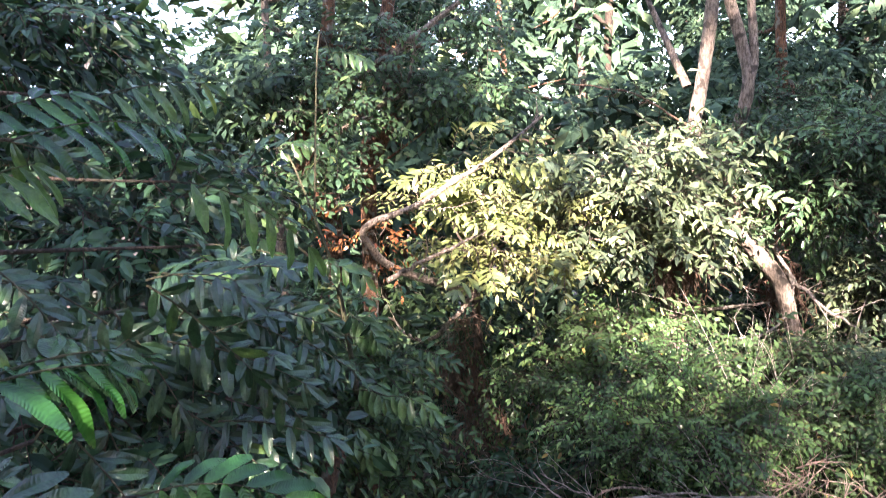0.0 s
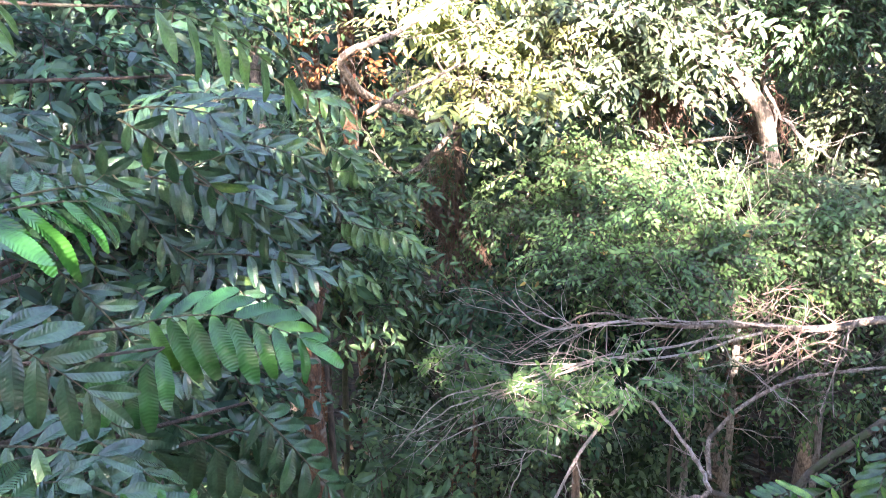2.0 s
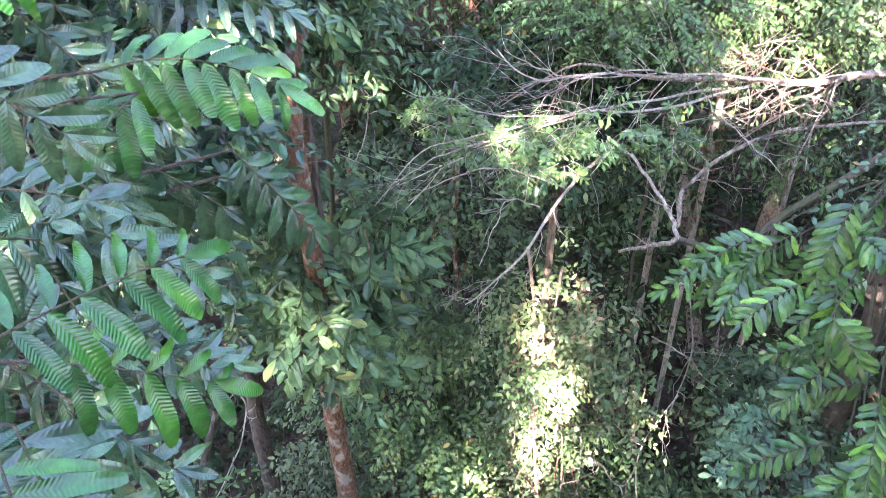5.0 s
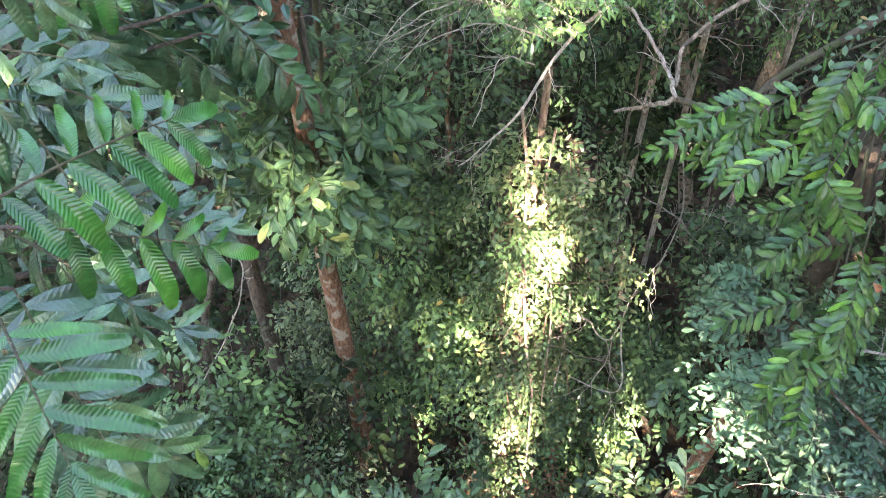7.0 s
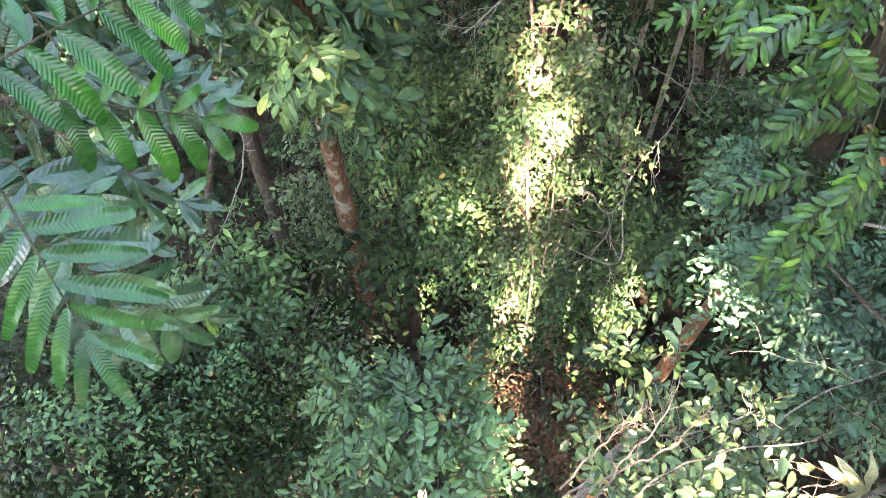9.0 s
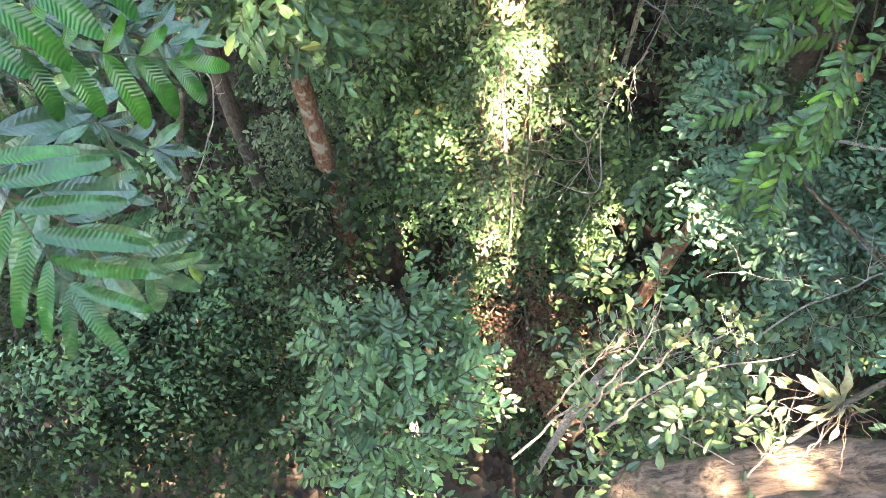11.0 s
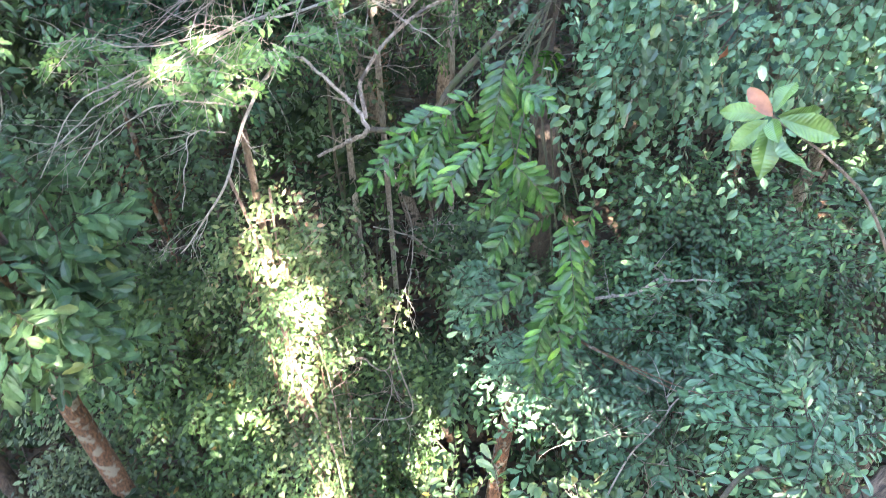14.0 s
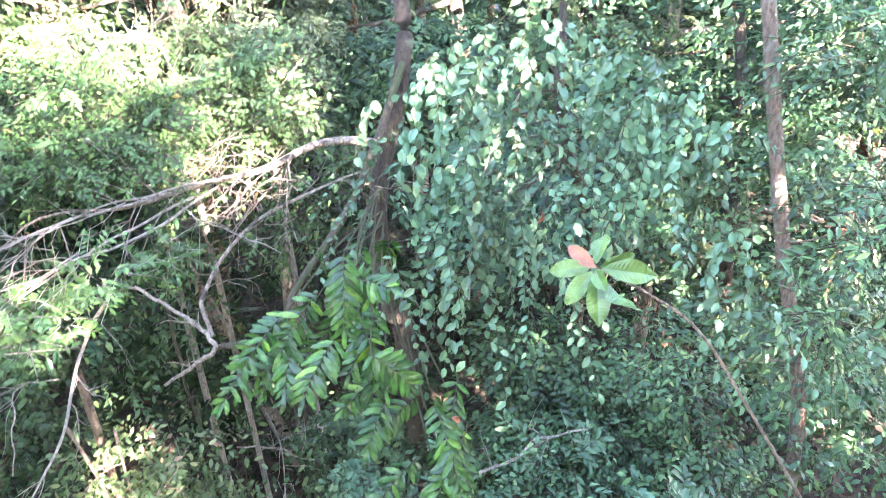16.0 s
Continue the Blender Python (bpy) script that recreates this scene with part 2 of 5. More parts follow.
def adopt(ob, parent):
    up = parent.matrix_basis.copy()
    ob.parent = parent
    if parent.type == "EMPTY":
        ob.matrix_parent_inverse = up.inverted()


def thing(name, base, label, category, group=""):
    e = new(name)
    e.empty_display_size = 0.2
    e.matrix_basis = Matrix.Translation(base)
    return tagged(e, label, category, group)


def smooth_path(pts, n):
    """Catmull-Rom through the points."""
    p = np.array([tuple(q) for q in pts], float)
    p = np.vstack([2 * p[0] - p[1], p, 2 * p[-1] - p[-2]])
    out = []
    for s in np.linspace(0, len(p) - 3 - 1e-9, n):
        i, t = int(s), s - int(s)
        a, b, c, d = p[i:i + 4]
        out.append(0.5 * (2 * b + (c - a) * t + (2 * a - 5 * b + 4 * c - d) * t * t + (3 * b - a - 3 * c + d) * t ** 3))
    return np.array(out)


def tubes(paths, r0, r1, sides):
    """Tapered tubes along paths of one shape (k, n, 3); radii per path."""
    P = np.asarray(paths, float)
    k, n, _ = P.shape
    T = np.gradient(P, axis=1)
    T /= np.linalg.norm(T, axis=2, keepdims=True) + 1e-9
    ref = np.where(np.abs(T[..., 2:3]) > 0.9, np.array([1.0, 0, 0]), np.array([0, 0, 1.0]))
    A = np.cross(T, ref)
    A /= np.linalg.norm(A, axis=2, keepdims=True) + 1e-9
    B = np.cross(T, A)
    w = np.linspace(0, 1, n)[None, :, None, None]
    r0, r1 = np.broadcast_to(r0, k).reshape(k, 1, 1, 1), np.broadcast_to(r1, k).reshape(k, 1, 1, 1)
    rad = r0 + (r1 - r0) * w
    ang = np.arange(sides) * 2 * math.pi / sides
    ring = A[:, :, None, :] * np.cos(ang)[None, None, :, None] + B[:, :, None, :] * np.sin(ang)[None, None, :, None]
    V = (P[:, :, None, :] + ring * rad).reshape(-1, 3)
    i, j, s = np.meshgrid(np.arange(k), np.arange(n - 1), np.arange(sides), indexing="ij")
    b0 = (i * n + j) * sides
    F = np.stack([b0 + s, b0 + (s + 1) % sides, b0 + sides + (s + 1) % sides, b0 + sides + s], -1).reshape(-1, 4)
    return V, F


def trunk_mesh(name, pts, r0, r1, mat, parent, label="", sides=14, n=48, rough=0.12, flare=0.0):
    path = smooth_path(pts, n)
    V, F = tubes(path[None], r0, r1, sides)
    V = V.reshape(n, sides, 3)
    for a in range(n):
        for b in range(sides):
            c = path[a]
            d = V[a, b] - c
            q = Vector(V[a, b])
            g = 1 + rough * noise.noise(q * 5) + rough * 0.7 * noise.noise(q * 14) + flare * max(0, 1 - a / (0.15 * n)) ** 2
            V[a, b] = c + d * g
    return link_mesh(name, V.reshape(-1, 3), F, mat, parent, label)


# leaf outlines: across, along, above; the blade is folded on its midrib and droops at the tip
LEAF4 = (np.array([(0, 0, 0), (-0.46, 0.32, 0.05), (0.46, 0.32, 0.03), (-0.4, 0.68, 0.0), (0.4, 0.68, -0.02), (0, 1, -0.16)]),
         np.array([(0, 2, 1), (1, 2, 4), (1, 4, 3), (3, 4, 5)]))
LEAF2 = (np.array([(0, 0, 0), (-0.5, 0.5, 0.05), (0.5, 0.5, 0.05), (0, 1, -0.1)]), np.array([(0, 2, 1), (1, 2, 3)]))
LEAFO = (np.array([(0, 0, 0), (-0.34, 0.34, 0.05), (0, 0.34, 0.0), (0.34, 0.34, 0.05), (-0.46, 0.7, 0.04), (0, 0.7, -0.02), (0.46, 0.7, 0.04), (-0.22, 0.94, -0.05), (0.22, 0.94, -0.05), (0, 1, -0.1)]),
         np.array([(0, 2, 1), (0, 3, 2), (1, 2, 5), (1, 5, 4), (2, 3, 6), (2, 6, 5), (4, 5, 7), (5, 6, 8), (5, 9, 7), (5, 8, 9)]))
LEAF8 = (np.array([(0, 0, 0), (-0.45, 0.3, 0.07), (0, 0.3, 0.0), (0.45, 0.3, 0.07), (-0.38, 0.72, 0.03), (0, 0.72, -0.03), (0.38, 0.72, 0.03), (0, 1, -0.14)]),
         np.array([(0, 2, 1), (0, 3, 2), (1, 2, 5), (1, 5, 4), (2, 3, 6), (2, 6, 5), (4, 5, 7), (5, 6, 7)]))


def unit(a):
    return a / (np.linalg.norm(a, axis=-1, keepdims=True) + 1e-9)


def blades(P, Y, Z, L, Wd, shape):
    Y = unit(Y)
    X = unit(np.cross(Y, Z))
    Z = np.cross(X, Y)
    t, f = shape
    L, Wd = np.broadcast_to(L, len(P))[:, None, None], np.broadcast_to(Wd, len(P))[:, None, None]
    V = P[:, None, :] + X[:, None, :] * t[None, :, :1] * Wd + Y[:, None, :] * t[None, :, 1:2] * L + Z[:, None, :] * t[None, :, 2:] * L
    F = f[None] + (np.arange(len(P)) * len(t))[:, None, None]
    return V.reshape(-1, 3), F.reshape(-1, f.shape[1])


def sprays(org, way, length, n, leaf, ratio, droop=0.3, shape=LEAF4, flat=0.75, jit=1.0):
    """Leafy twigs: each starts at org, goes way, sags, and carries n leaves left and right. Returns leaf mesh and twig mesh arrays."""
    k = len(org)
    way = unit(way)
    length = np.broadcast_to(length, k)[:, None]
    s = np.linspace(0, 1, 3)
    path = org[:, None, :] + way[:, None, :] * (s[None, :, None] * length[..., None])
    path[..., 2] -= droop * length * s[None, :] ** 2
    tw = tubes(path, 0.004 * (1 + leaf * 3), 0.002, 3)
    u = np.linspace(0.12, 1, n)[None, :] + rng.uniform(-0.4 / n, 0.4 / n, (k, n))
    p = org[:, None, :] + way[:, None, :] * (u * length)[..., None]
    p[..., 2] -= droop * length * u ** 2
    tan = way[:, None, :] + np.array([0, 0, -1.0]) * (2 * droop * u)[..., None]
    tan = unit(tan)
    up = unit(np.array([0, -0.5, 0.95]) * flat + rng.normal(0, 0.34 * jit, (k, 1, 3)))
    side = unit(np.cross(tan, np.broadcast_to(up, tan.shape)))
    sgn = np.where(np.arange(n) % 2 == 0, 1.0, -1.0)[None, :, None]
    last = (np.arange(n) == n - 1)[None, :, None]
    y = np.where(last, tan, side * sgn * 0.85 + tan * 0.6) + rng.normal(0, 0.15 * jit, (k, n, 3))
    y[..., 2] -= 0.15
    z = np.broadcast_to(up, tan.shape) + rng.normal(0, 0.17 * jit, (k, n, 3))
    L = leaf * rng.uniform(0.5, 1.2, (k, n)) * rng.uniform(0.8, 1.15, (k, 1))
    V, F = blades(p.reshape(-1, 3), y.reshape(-1, 3), z.reshape(-1, 3), L.ravel(), (L * ratio).ravel(), shape)
    return (V, F), tw


def lobe_points(lobes, n, inner=0.35):
    """Starting points and outward ways spread through ellipsoid lobes (centre, radii), by volume."""
    C = np.array([tuple(c) for c, r in lobes], float)
    Rr = np.array([(r, r, r) if np.isscalar(r) else tuple(r) for c, r in lobes], float)
    w = (Rr.prod(1)) ** (2 / 3)
    # each lobe is broken into flat tiers, with gaps between them
    k = 7
    ti = rng.choice(len(lobes), k * len(lobes), p=w / w.sum())
    td = unit(rng.normal(0, 1, (len(ti), 3))) * rng.uniform(0.25, 0.95, (len(ti), 1))
    TC = C[ti] + td * Rr[ti]
    TR = Rr[ti] * np.stack([rng.uniform(0.28, 0.52, len(ti))] * 2 + [rng.uniform(0.1, 0.2, len(ti))], 1)
    loose = rng.random(n) < 0.14
    i = rng.choice(len(lobes), n, p=w / w.sum())
    j = rng.integers(0, len(ti), n)
    d = unit(rng.normal(0, 1, (n, 3)))
    q = rng.uniform(inner ** 3, 1, (n, 1)) ** (1 / 3)
    org = np.where(loose[:, None], C[i] + d * Rr[i] * q, TC[j] + d * TR[j] * q)
    d = np.where(loose[:, None], d, unit(d * np.array([1, 1, 0.4]) + td[j]))
    return org, d


def crown(parent, lobes, n, leaf, mat, ratio=0.42, per=9, length=0.5, droop=0.3, shape=LEAF4, name="crown", label="", out=1.0, hang=0.0, twigmat=None, inner=0.35, twigs=True, fine=None, jit=1.0, dense=1.25):
    fine = fine or (0.66 if leaf >= 0.15 else 0.74)
    leaf, n = leaf * fine, max(4, int(dense * n / fine ** 1.9))
    org, d = lobe_points(lobes, n, inner)
    way = d * np.array([1, 1, 0.45]) * out + rng.normal(0, 0.45, (n, 3)) + np.array([0, 0, -hang])
    (V, F), tw = sprays(org, way, length * rng.uniform(0.6, 1.3, n), per, leaf, ratio, droop, shape, jit=jit)
    c = link_mesh(name, V, F, mat, parent, label, smooth=False)
    if twigs:
        link_mesh("twig_mass", tw[0], tw[1], twigmat or B_DARK, parent, kind="stuff")
    return c


def limbs_to(parent, start, lobes, r, mat, name="limb", trunk=None):
    """A limb into each lobe of the crown, from start or from the nearest place on the trunk a little below it."""
    for c, rad in lobes:
        c = np.array(tuple(c))
        s = np.array(tuple(start))
        if trunk is not None:
            path = smooth_path(trunk, 30)[3:]
            s = path[np.argmin(np.linalg.norm(path - c + np.array([0, 0, 0.35]), axis=1))]
        mid = s * 0.5 + c * 0.5 + rng.normal(0, 0.12, 3) + np.array([0, 0, -0.1])
        trunk_mesh(name, [s, mid, c], r, r * 0.35, mat, parent, n=16, sides=7)


def branchlets(start, way, length, levels, r, rnd, acc, wig=0.4):
    """Bare forking branch: adds polylines (7 points) and radii to acc."""
    p = np.array(start, float)
    d = np.array(way, float)
    d /= np.linalg.norm(d)
    pts = [p.copy()]
    for _ in range(6):
        d = d + rnd.normal(0, wig * 0.5, 3)
        d /= np.linalg.norm(d)
        p = p + d * length / 6
        pts.append(p.copy())
    acc.append((np.array(pts), r, r * 0.45))
    if levels > 0:
        for k in range(rnd.integers(3, 6)):
            i = rnd.integers(1, 7)
            q = rnd.normal(0, 1, 3)
            dd = (pts[i] - pts[i - 1]) / np.linalg.norm(pts[i] - pts[i - 1])
            q = q - dd * (q @ dd)
            branchlets(pts[i], dd * 0.75 + q / np.linalg.norm(q) * 0.65, length * rnd.uniform(0.35, 0.6), levels - 1, r * (0.62 - 0.03 * i), rnd, acc, wig)


def brushwood(parent, lobes, n, length, r, mat, seed, lean=(0, 0, 0)):
    """A tangle of thin forking dead twigs."""
    rnd = np.random.default_rng(seed)
    acc = []
    org, d = lobe_points(lobes, n, 0.1)
    for k in range(n):
        branchlets(org[k], rnd.normal(0, 1, 3) + np.array(lean), length * rnd.uniform(0.5, 1.3), 1, r * rnd.uniform(0.6, 1.3), rnd, acc, 0.16)
    V, F = tubes(np.array([a[0] for a in acc]), np.array([a[1] for a in acc]), np.array([a[2] for a in acc]), 4)
    return link_mesh("brushwood", V, F, mat, parent, kind="stuff")


def bare_branch(name, parent, pts, r0, r1, mat, seed, twigs=8, tw_len=0.6, levels=2, label=""):
    """A bare limb through pts with forking twigs along it."""
    rnd = np.random.default_rng(seed)
    pts = smooth_path(pts, 14)
    pts[1:-1] += rnd.normal(0, 0.008, (12, 3))        # knees and kinks
    limb = trunk_mesh(name, pts, r0, r1, mat, parent, label, sides=9, n=36, rough=0.1)
    path = smooth_path(pts, 40)
    acc = []
    for k in range(twigs):
        i = rnd.integers(8, 39)
        t = unit(path[i] - path[i - 1])
        q = rnd.normal(0, 1, 3)
        q = unit(q - t * (q @ t))
        branchlets(path[i], t * 0.8 + q * 0.7, tw_len * rnd.uniform(0.5, 1.2), levels, min(0.008, max(0.0026, (r0 + (r1 - r0) * i / 40) * 0.4)), rnd, acc)
    if acc:
        V, F = tubes(np.array([a[0] for a in acc]), np.array([a[1] for a in acc]), np.array([a[2] for a in acc]), 5)
        link_mesh("bare_twig_mass", V, F, mat, limb, kind="stuff")
    return limb


# ---------------------------------------------------------------- large single leaves
def blade_mesh(name, mat, ratio, ribs, rib_h, fold, curl, wave, seed, blunt=0.62):
    """One unit-long leaf blade with a midrib channel and raised side veins that run out at a slant."""
    rnd = np.random.default_rng(seed)
    per = 4 if ribs > 14 else 2          # rows to a rib: round ribs on the closest leaves
    n, cols = ribs * per + 1, (-1, -0.55, 0, 0.55, 1)
    ph = rnd.uniform(0, 6)
    V = []
    for i in range(n):
        u = i / (n - 1)
        w = ratio * 0.5 * (math.sin(math.pi * min(1, u ** 0.85 * 0.97 + 0.02)) ** blunt) * (1 - 0.4 * max(0, u - 0.8) / 0.2 * (blunt > 0.5))
        for c in cols:
            x = c * w
            y = u + 1.0 * abs(x) * (1 - u)
            z = fold * abs(x) - 0.9 * fold * x * x / max(0.02, ratio) - curl * u * u + (rib_h * math.cos(i * 2 * math.pi / per) * (1.2 - 0.5 * abs(c)) if c else -0.006)
            z += wave * math.sin(ph + u * 9 + c) * abs(c)
            V.append((x, y, z))
    F = [(i * 5 + j, i * 5 + j + 1, i * 5 + j + 6, i * 5 + j + 5) for i in range(n - 1) for j in range(4)]
    me = bpy.data.meshes.new(name)
    me.from_pydata(V, [], F)
    me.polygons.foreach_set("use_smooth", np.full(len(F), ribs < 12 or per == 4))
    me.materials.append(mat)
    return me


RIBBED = [blade_mesh("ribbed_blade", M_BIG, r, 20, 0.006, 0.12, c, 0.014, k, 0.33) for k, (r, c) in enumerate([(0.205, 0.2), (0.19, 0.28), (0.215, 0.14), (0.2, 0.33)])]
RIBWIDE = [blade_mesh("ribbed_blade", M_BIGD, r, 14, 0.0032, 0.14, c, 0.02, k + 50, 0.5) for k, (r, c) in enumerate([(0.32, 0.2), (0.29, 0.28), (0.35, 0.14), (0.31, 0.36)])]
RIBGREEN = [blade_mesh("ribbed_blade", M_BIG, r, 18, 0.0066, 0.14, c, 0.02, k + 60, 0.36) for k, (r, c) in enumerate([(0.28, 0.2), (0.26, 0.3), (0.3, 0.15), (0.27, 0.38)])]
RIBFRESH = [blade_mesh("ribbed_blade", M_FRESH, r, 14, 0.003, 0.14, c, 0.02, k + 70, 0.48) for k, (r, c) in enumerate([(0.28, 0.2), (0.26, 0.3), (0.3, 0.15)])]
SMOOTHB = [blade_mesh("smooth_blade", M_PIN, r, 6, 0.003, 0.12, c, 0.02, k + 9, 0.36) for k, (r, c) in enumerate([(0.30, 0.12), (0.27, 0.24), (0.33, 0.18)])]

LONGB = [blade_mesh("smooth_blade", M_PIN, r, 8, 0.003, 0.12, c, 0.02, k + 109, 0.36) for k, (r, c) in enumerate([(0.27, 0.16), (0.25, 0.26), (0.29, 0.2)])]

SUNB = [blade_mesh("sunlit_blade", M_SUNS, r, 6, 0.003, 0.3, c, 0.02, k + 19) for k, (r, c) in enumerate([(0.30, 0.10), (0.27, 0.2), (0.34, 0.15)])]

FRESHB = [blade_mesh("fresh_blade", M_FRESH, r, 8, 0.004, 0.3, c, 0.02, k + 29) for k, (r, c) in enumerate([(0.34, 0.10), (0.30, 0.2), (0.36, 0.15)])]


def place_blade(name, me, p, y, z, length, parent):
    y = Vector(y).normalized()
    x = y.cross(Vector(z)).normalized()
    z = x.cross(y)
    ob = new(name, me)
    m = Matrix((x * length, y * length, z * length)).transposed().to_4x4()
    m.translation = p
    ob.parent = parent
    if parent.type == "EMPTY":
        ob.matrix_parent_inverse = parent.matrix_basis.inverted()
    ob.matrix_basis = m
    return ob


def compound_leaf(parent, base, tip, pairs, leaflet, blades_, seed, sag=0.1, face=(0, -0.45, 1), lean=0.35, hang=0.25, start=0.2, r=0.006, jit=1.0, upper=1.0, splay=None):
    """Pinnate leaf: a stalk from base to tip with paired leaflets and one at the end."""
    rnd = np.random.default_rng(seed)
    base, tip = np.array(base), np.array(tip)
    span = np.linalg.norm(tip - base)
    mid = (base + tip) / 2 + np.array([0, 0, sag * span])
    s = np.linspace(0, 1, 24)[:, None]
    path = (1 - s) ** 2 * base + 2 * s * (1 - s) * mid + s ** 2 * tip
    V, F = tubes(path[None], r, r * 0.45, 6)
    stalk = link_mesh("compound_leaf", V, F, B_GREEN, parent)
    up0 = unit(np.array(face, float) + rnd.normal(0, 0.12, 3))
    for k in range(pairs):
        u = start + (0.97 - start) * k / max(1, pairs - 1)
        i = min(22, int(u * 23))
        p = path[i] + (path[i + 1] - path[i]) * (u * 23 - i)
        t = unit(path[i + 1] - path[i])
        up = unit(up0 - t * (up0 @ t))
        side = np.cross(t, up)
        size = leaflet * (0.62 + 0.5 * math.sin(math.pi * (0.15 + 0.75 * u)))
        for sg in (-1, 1):
            if splay:           # the angle from the stalk closes towards the tip
                a = radians(splay[0] + (splay[1] - splay[0]) * u)
                y = side * sg * math.sin(a) + t * math.cos(a) + rnd.normal(0, 0.06 * jit, 3)
            else:
                y = side * sg + t * (lean + 0.55 * u) + rnd.normal(0, 0.10 * jit, 3)
            y[2] -= hang
            z = up + rnd.normal(0, 0.15 * jit, 3) + side * sg * -0.1
            q = p + t * rnd.uniform(-0.3, 0.3) * span / pairs * 0.4
            place_blade("leaflet", blades_[rnd.integers(len(blades_))], q, y, z, size * (upper if sg < 0 else 1) * rnd.uniform(0.88, 1.1), stalk)
    t = unit(path[-1] - path[-3])
    place_blade("leaflet", blades_[0], path[-1], t + np.array([0, 0, -hang * 0.6]), up0, leaflet * 0.85, stalk)
    return stalk


# ---------------------------------------------------------------- ground
def ground_height(x, y):
    return 0.35 * noise.noise(Vector((x * 0.12, y * 0.12, 3.0))) + 0.12 * noise.noise(Vector((x * 0.5, y * 0.5, 8.0)))


def make_ground():
    axis = np.concatenate([-np.geomspace(1500, 34, 14), np.linspace(-32, 32, 86), np.geomspace(34, 1500, 14)])
    n = len(axis)
    V = [(x, y, ground_height(x, y) if abs(x) < 40 and abs(y) < 40 else 0.0) for y in axis for x in axis]
    F = [(j * n + i, j * n + i + 1, (j + 1) * n + i + 1, (j + 1) * n + i) for j in range(n - 1) for i in range(n - 1)]
    tagged(link_mesh("ground", V, F, M_GROUND, kind="structure"), "dark forest floor covered with brown leaf litter", "ground")


make_ground()


def litter():
    n = 9000
    P = np.stack([rng.uniform(-9, 13, n), rng.uniform(-1, 16, n), np.zeros(n)], 1)
    P[:, 2] = [ground_height(a, b) + 0.02 for a, b, _ in P]
    V, F = blades(P, rng.normal(0, 1, (n, 3)) * (1, 1, 0.15), np.array([0, 0, 1.0]) + rng.normal(0, 0.25, (n, 3)), rng.uniform(0.08, 0.2, n), rng.uniform(0.04, 0.08, n), LEAF4)
    tagged(link_mesh("leaf_litter", V, F, M_LITTER, kind="stuff"), "fallen dry brown leaves lying on the forest floor", "leaf litter")


litter()


# ---------------------------------------------------------------- trees
def tree(name, label, trunk, r0, r1, bark, lobes, n, leaf, mat, limb_from=None, category="tree", group="", per=9, ratio=0.42, length=0.55, droop=0.3, shape=LEAF4, hang=0.0, out=1.0, limb_r=0.05, inner=0.35, limbs=True, twigs=True, fine=None, dense=1.25):
    t = thing(name, trunk[0], label, category, group)
    trunk_mesh("trunk", trunk, r0, r1, bark, t, flare=0.5)
    if limbs:
        limbs_to(t, trunk[-1], lobes, limb_r, bark, trunk=trunk)
    if n:
        crown(t, lobes, n, leaf, mat, ratio, per, length, droop, shape, hang=hang, out=out, inner=inner, twigs=twigs, fine=fine, dense=dense)
    return t


def down(p, z=-0.3, dx=0.0, dy=0.0):
    return (p[0] + dx, p[1] + dy, z)

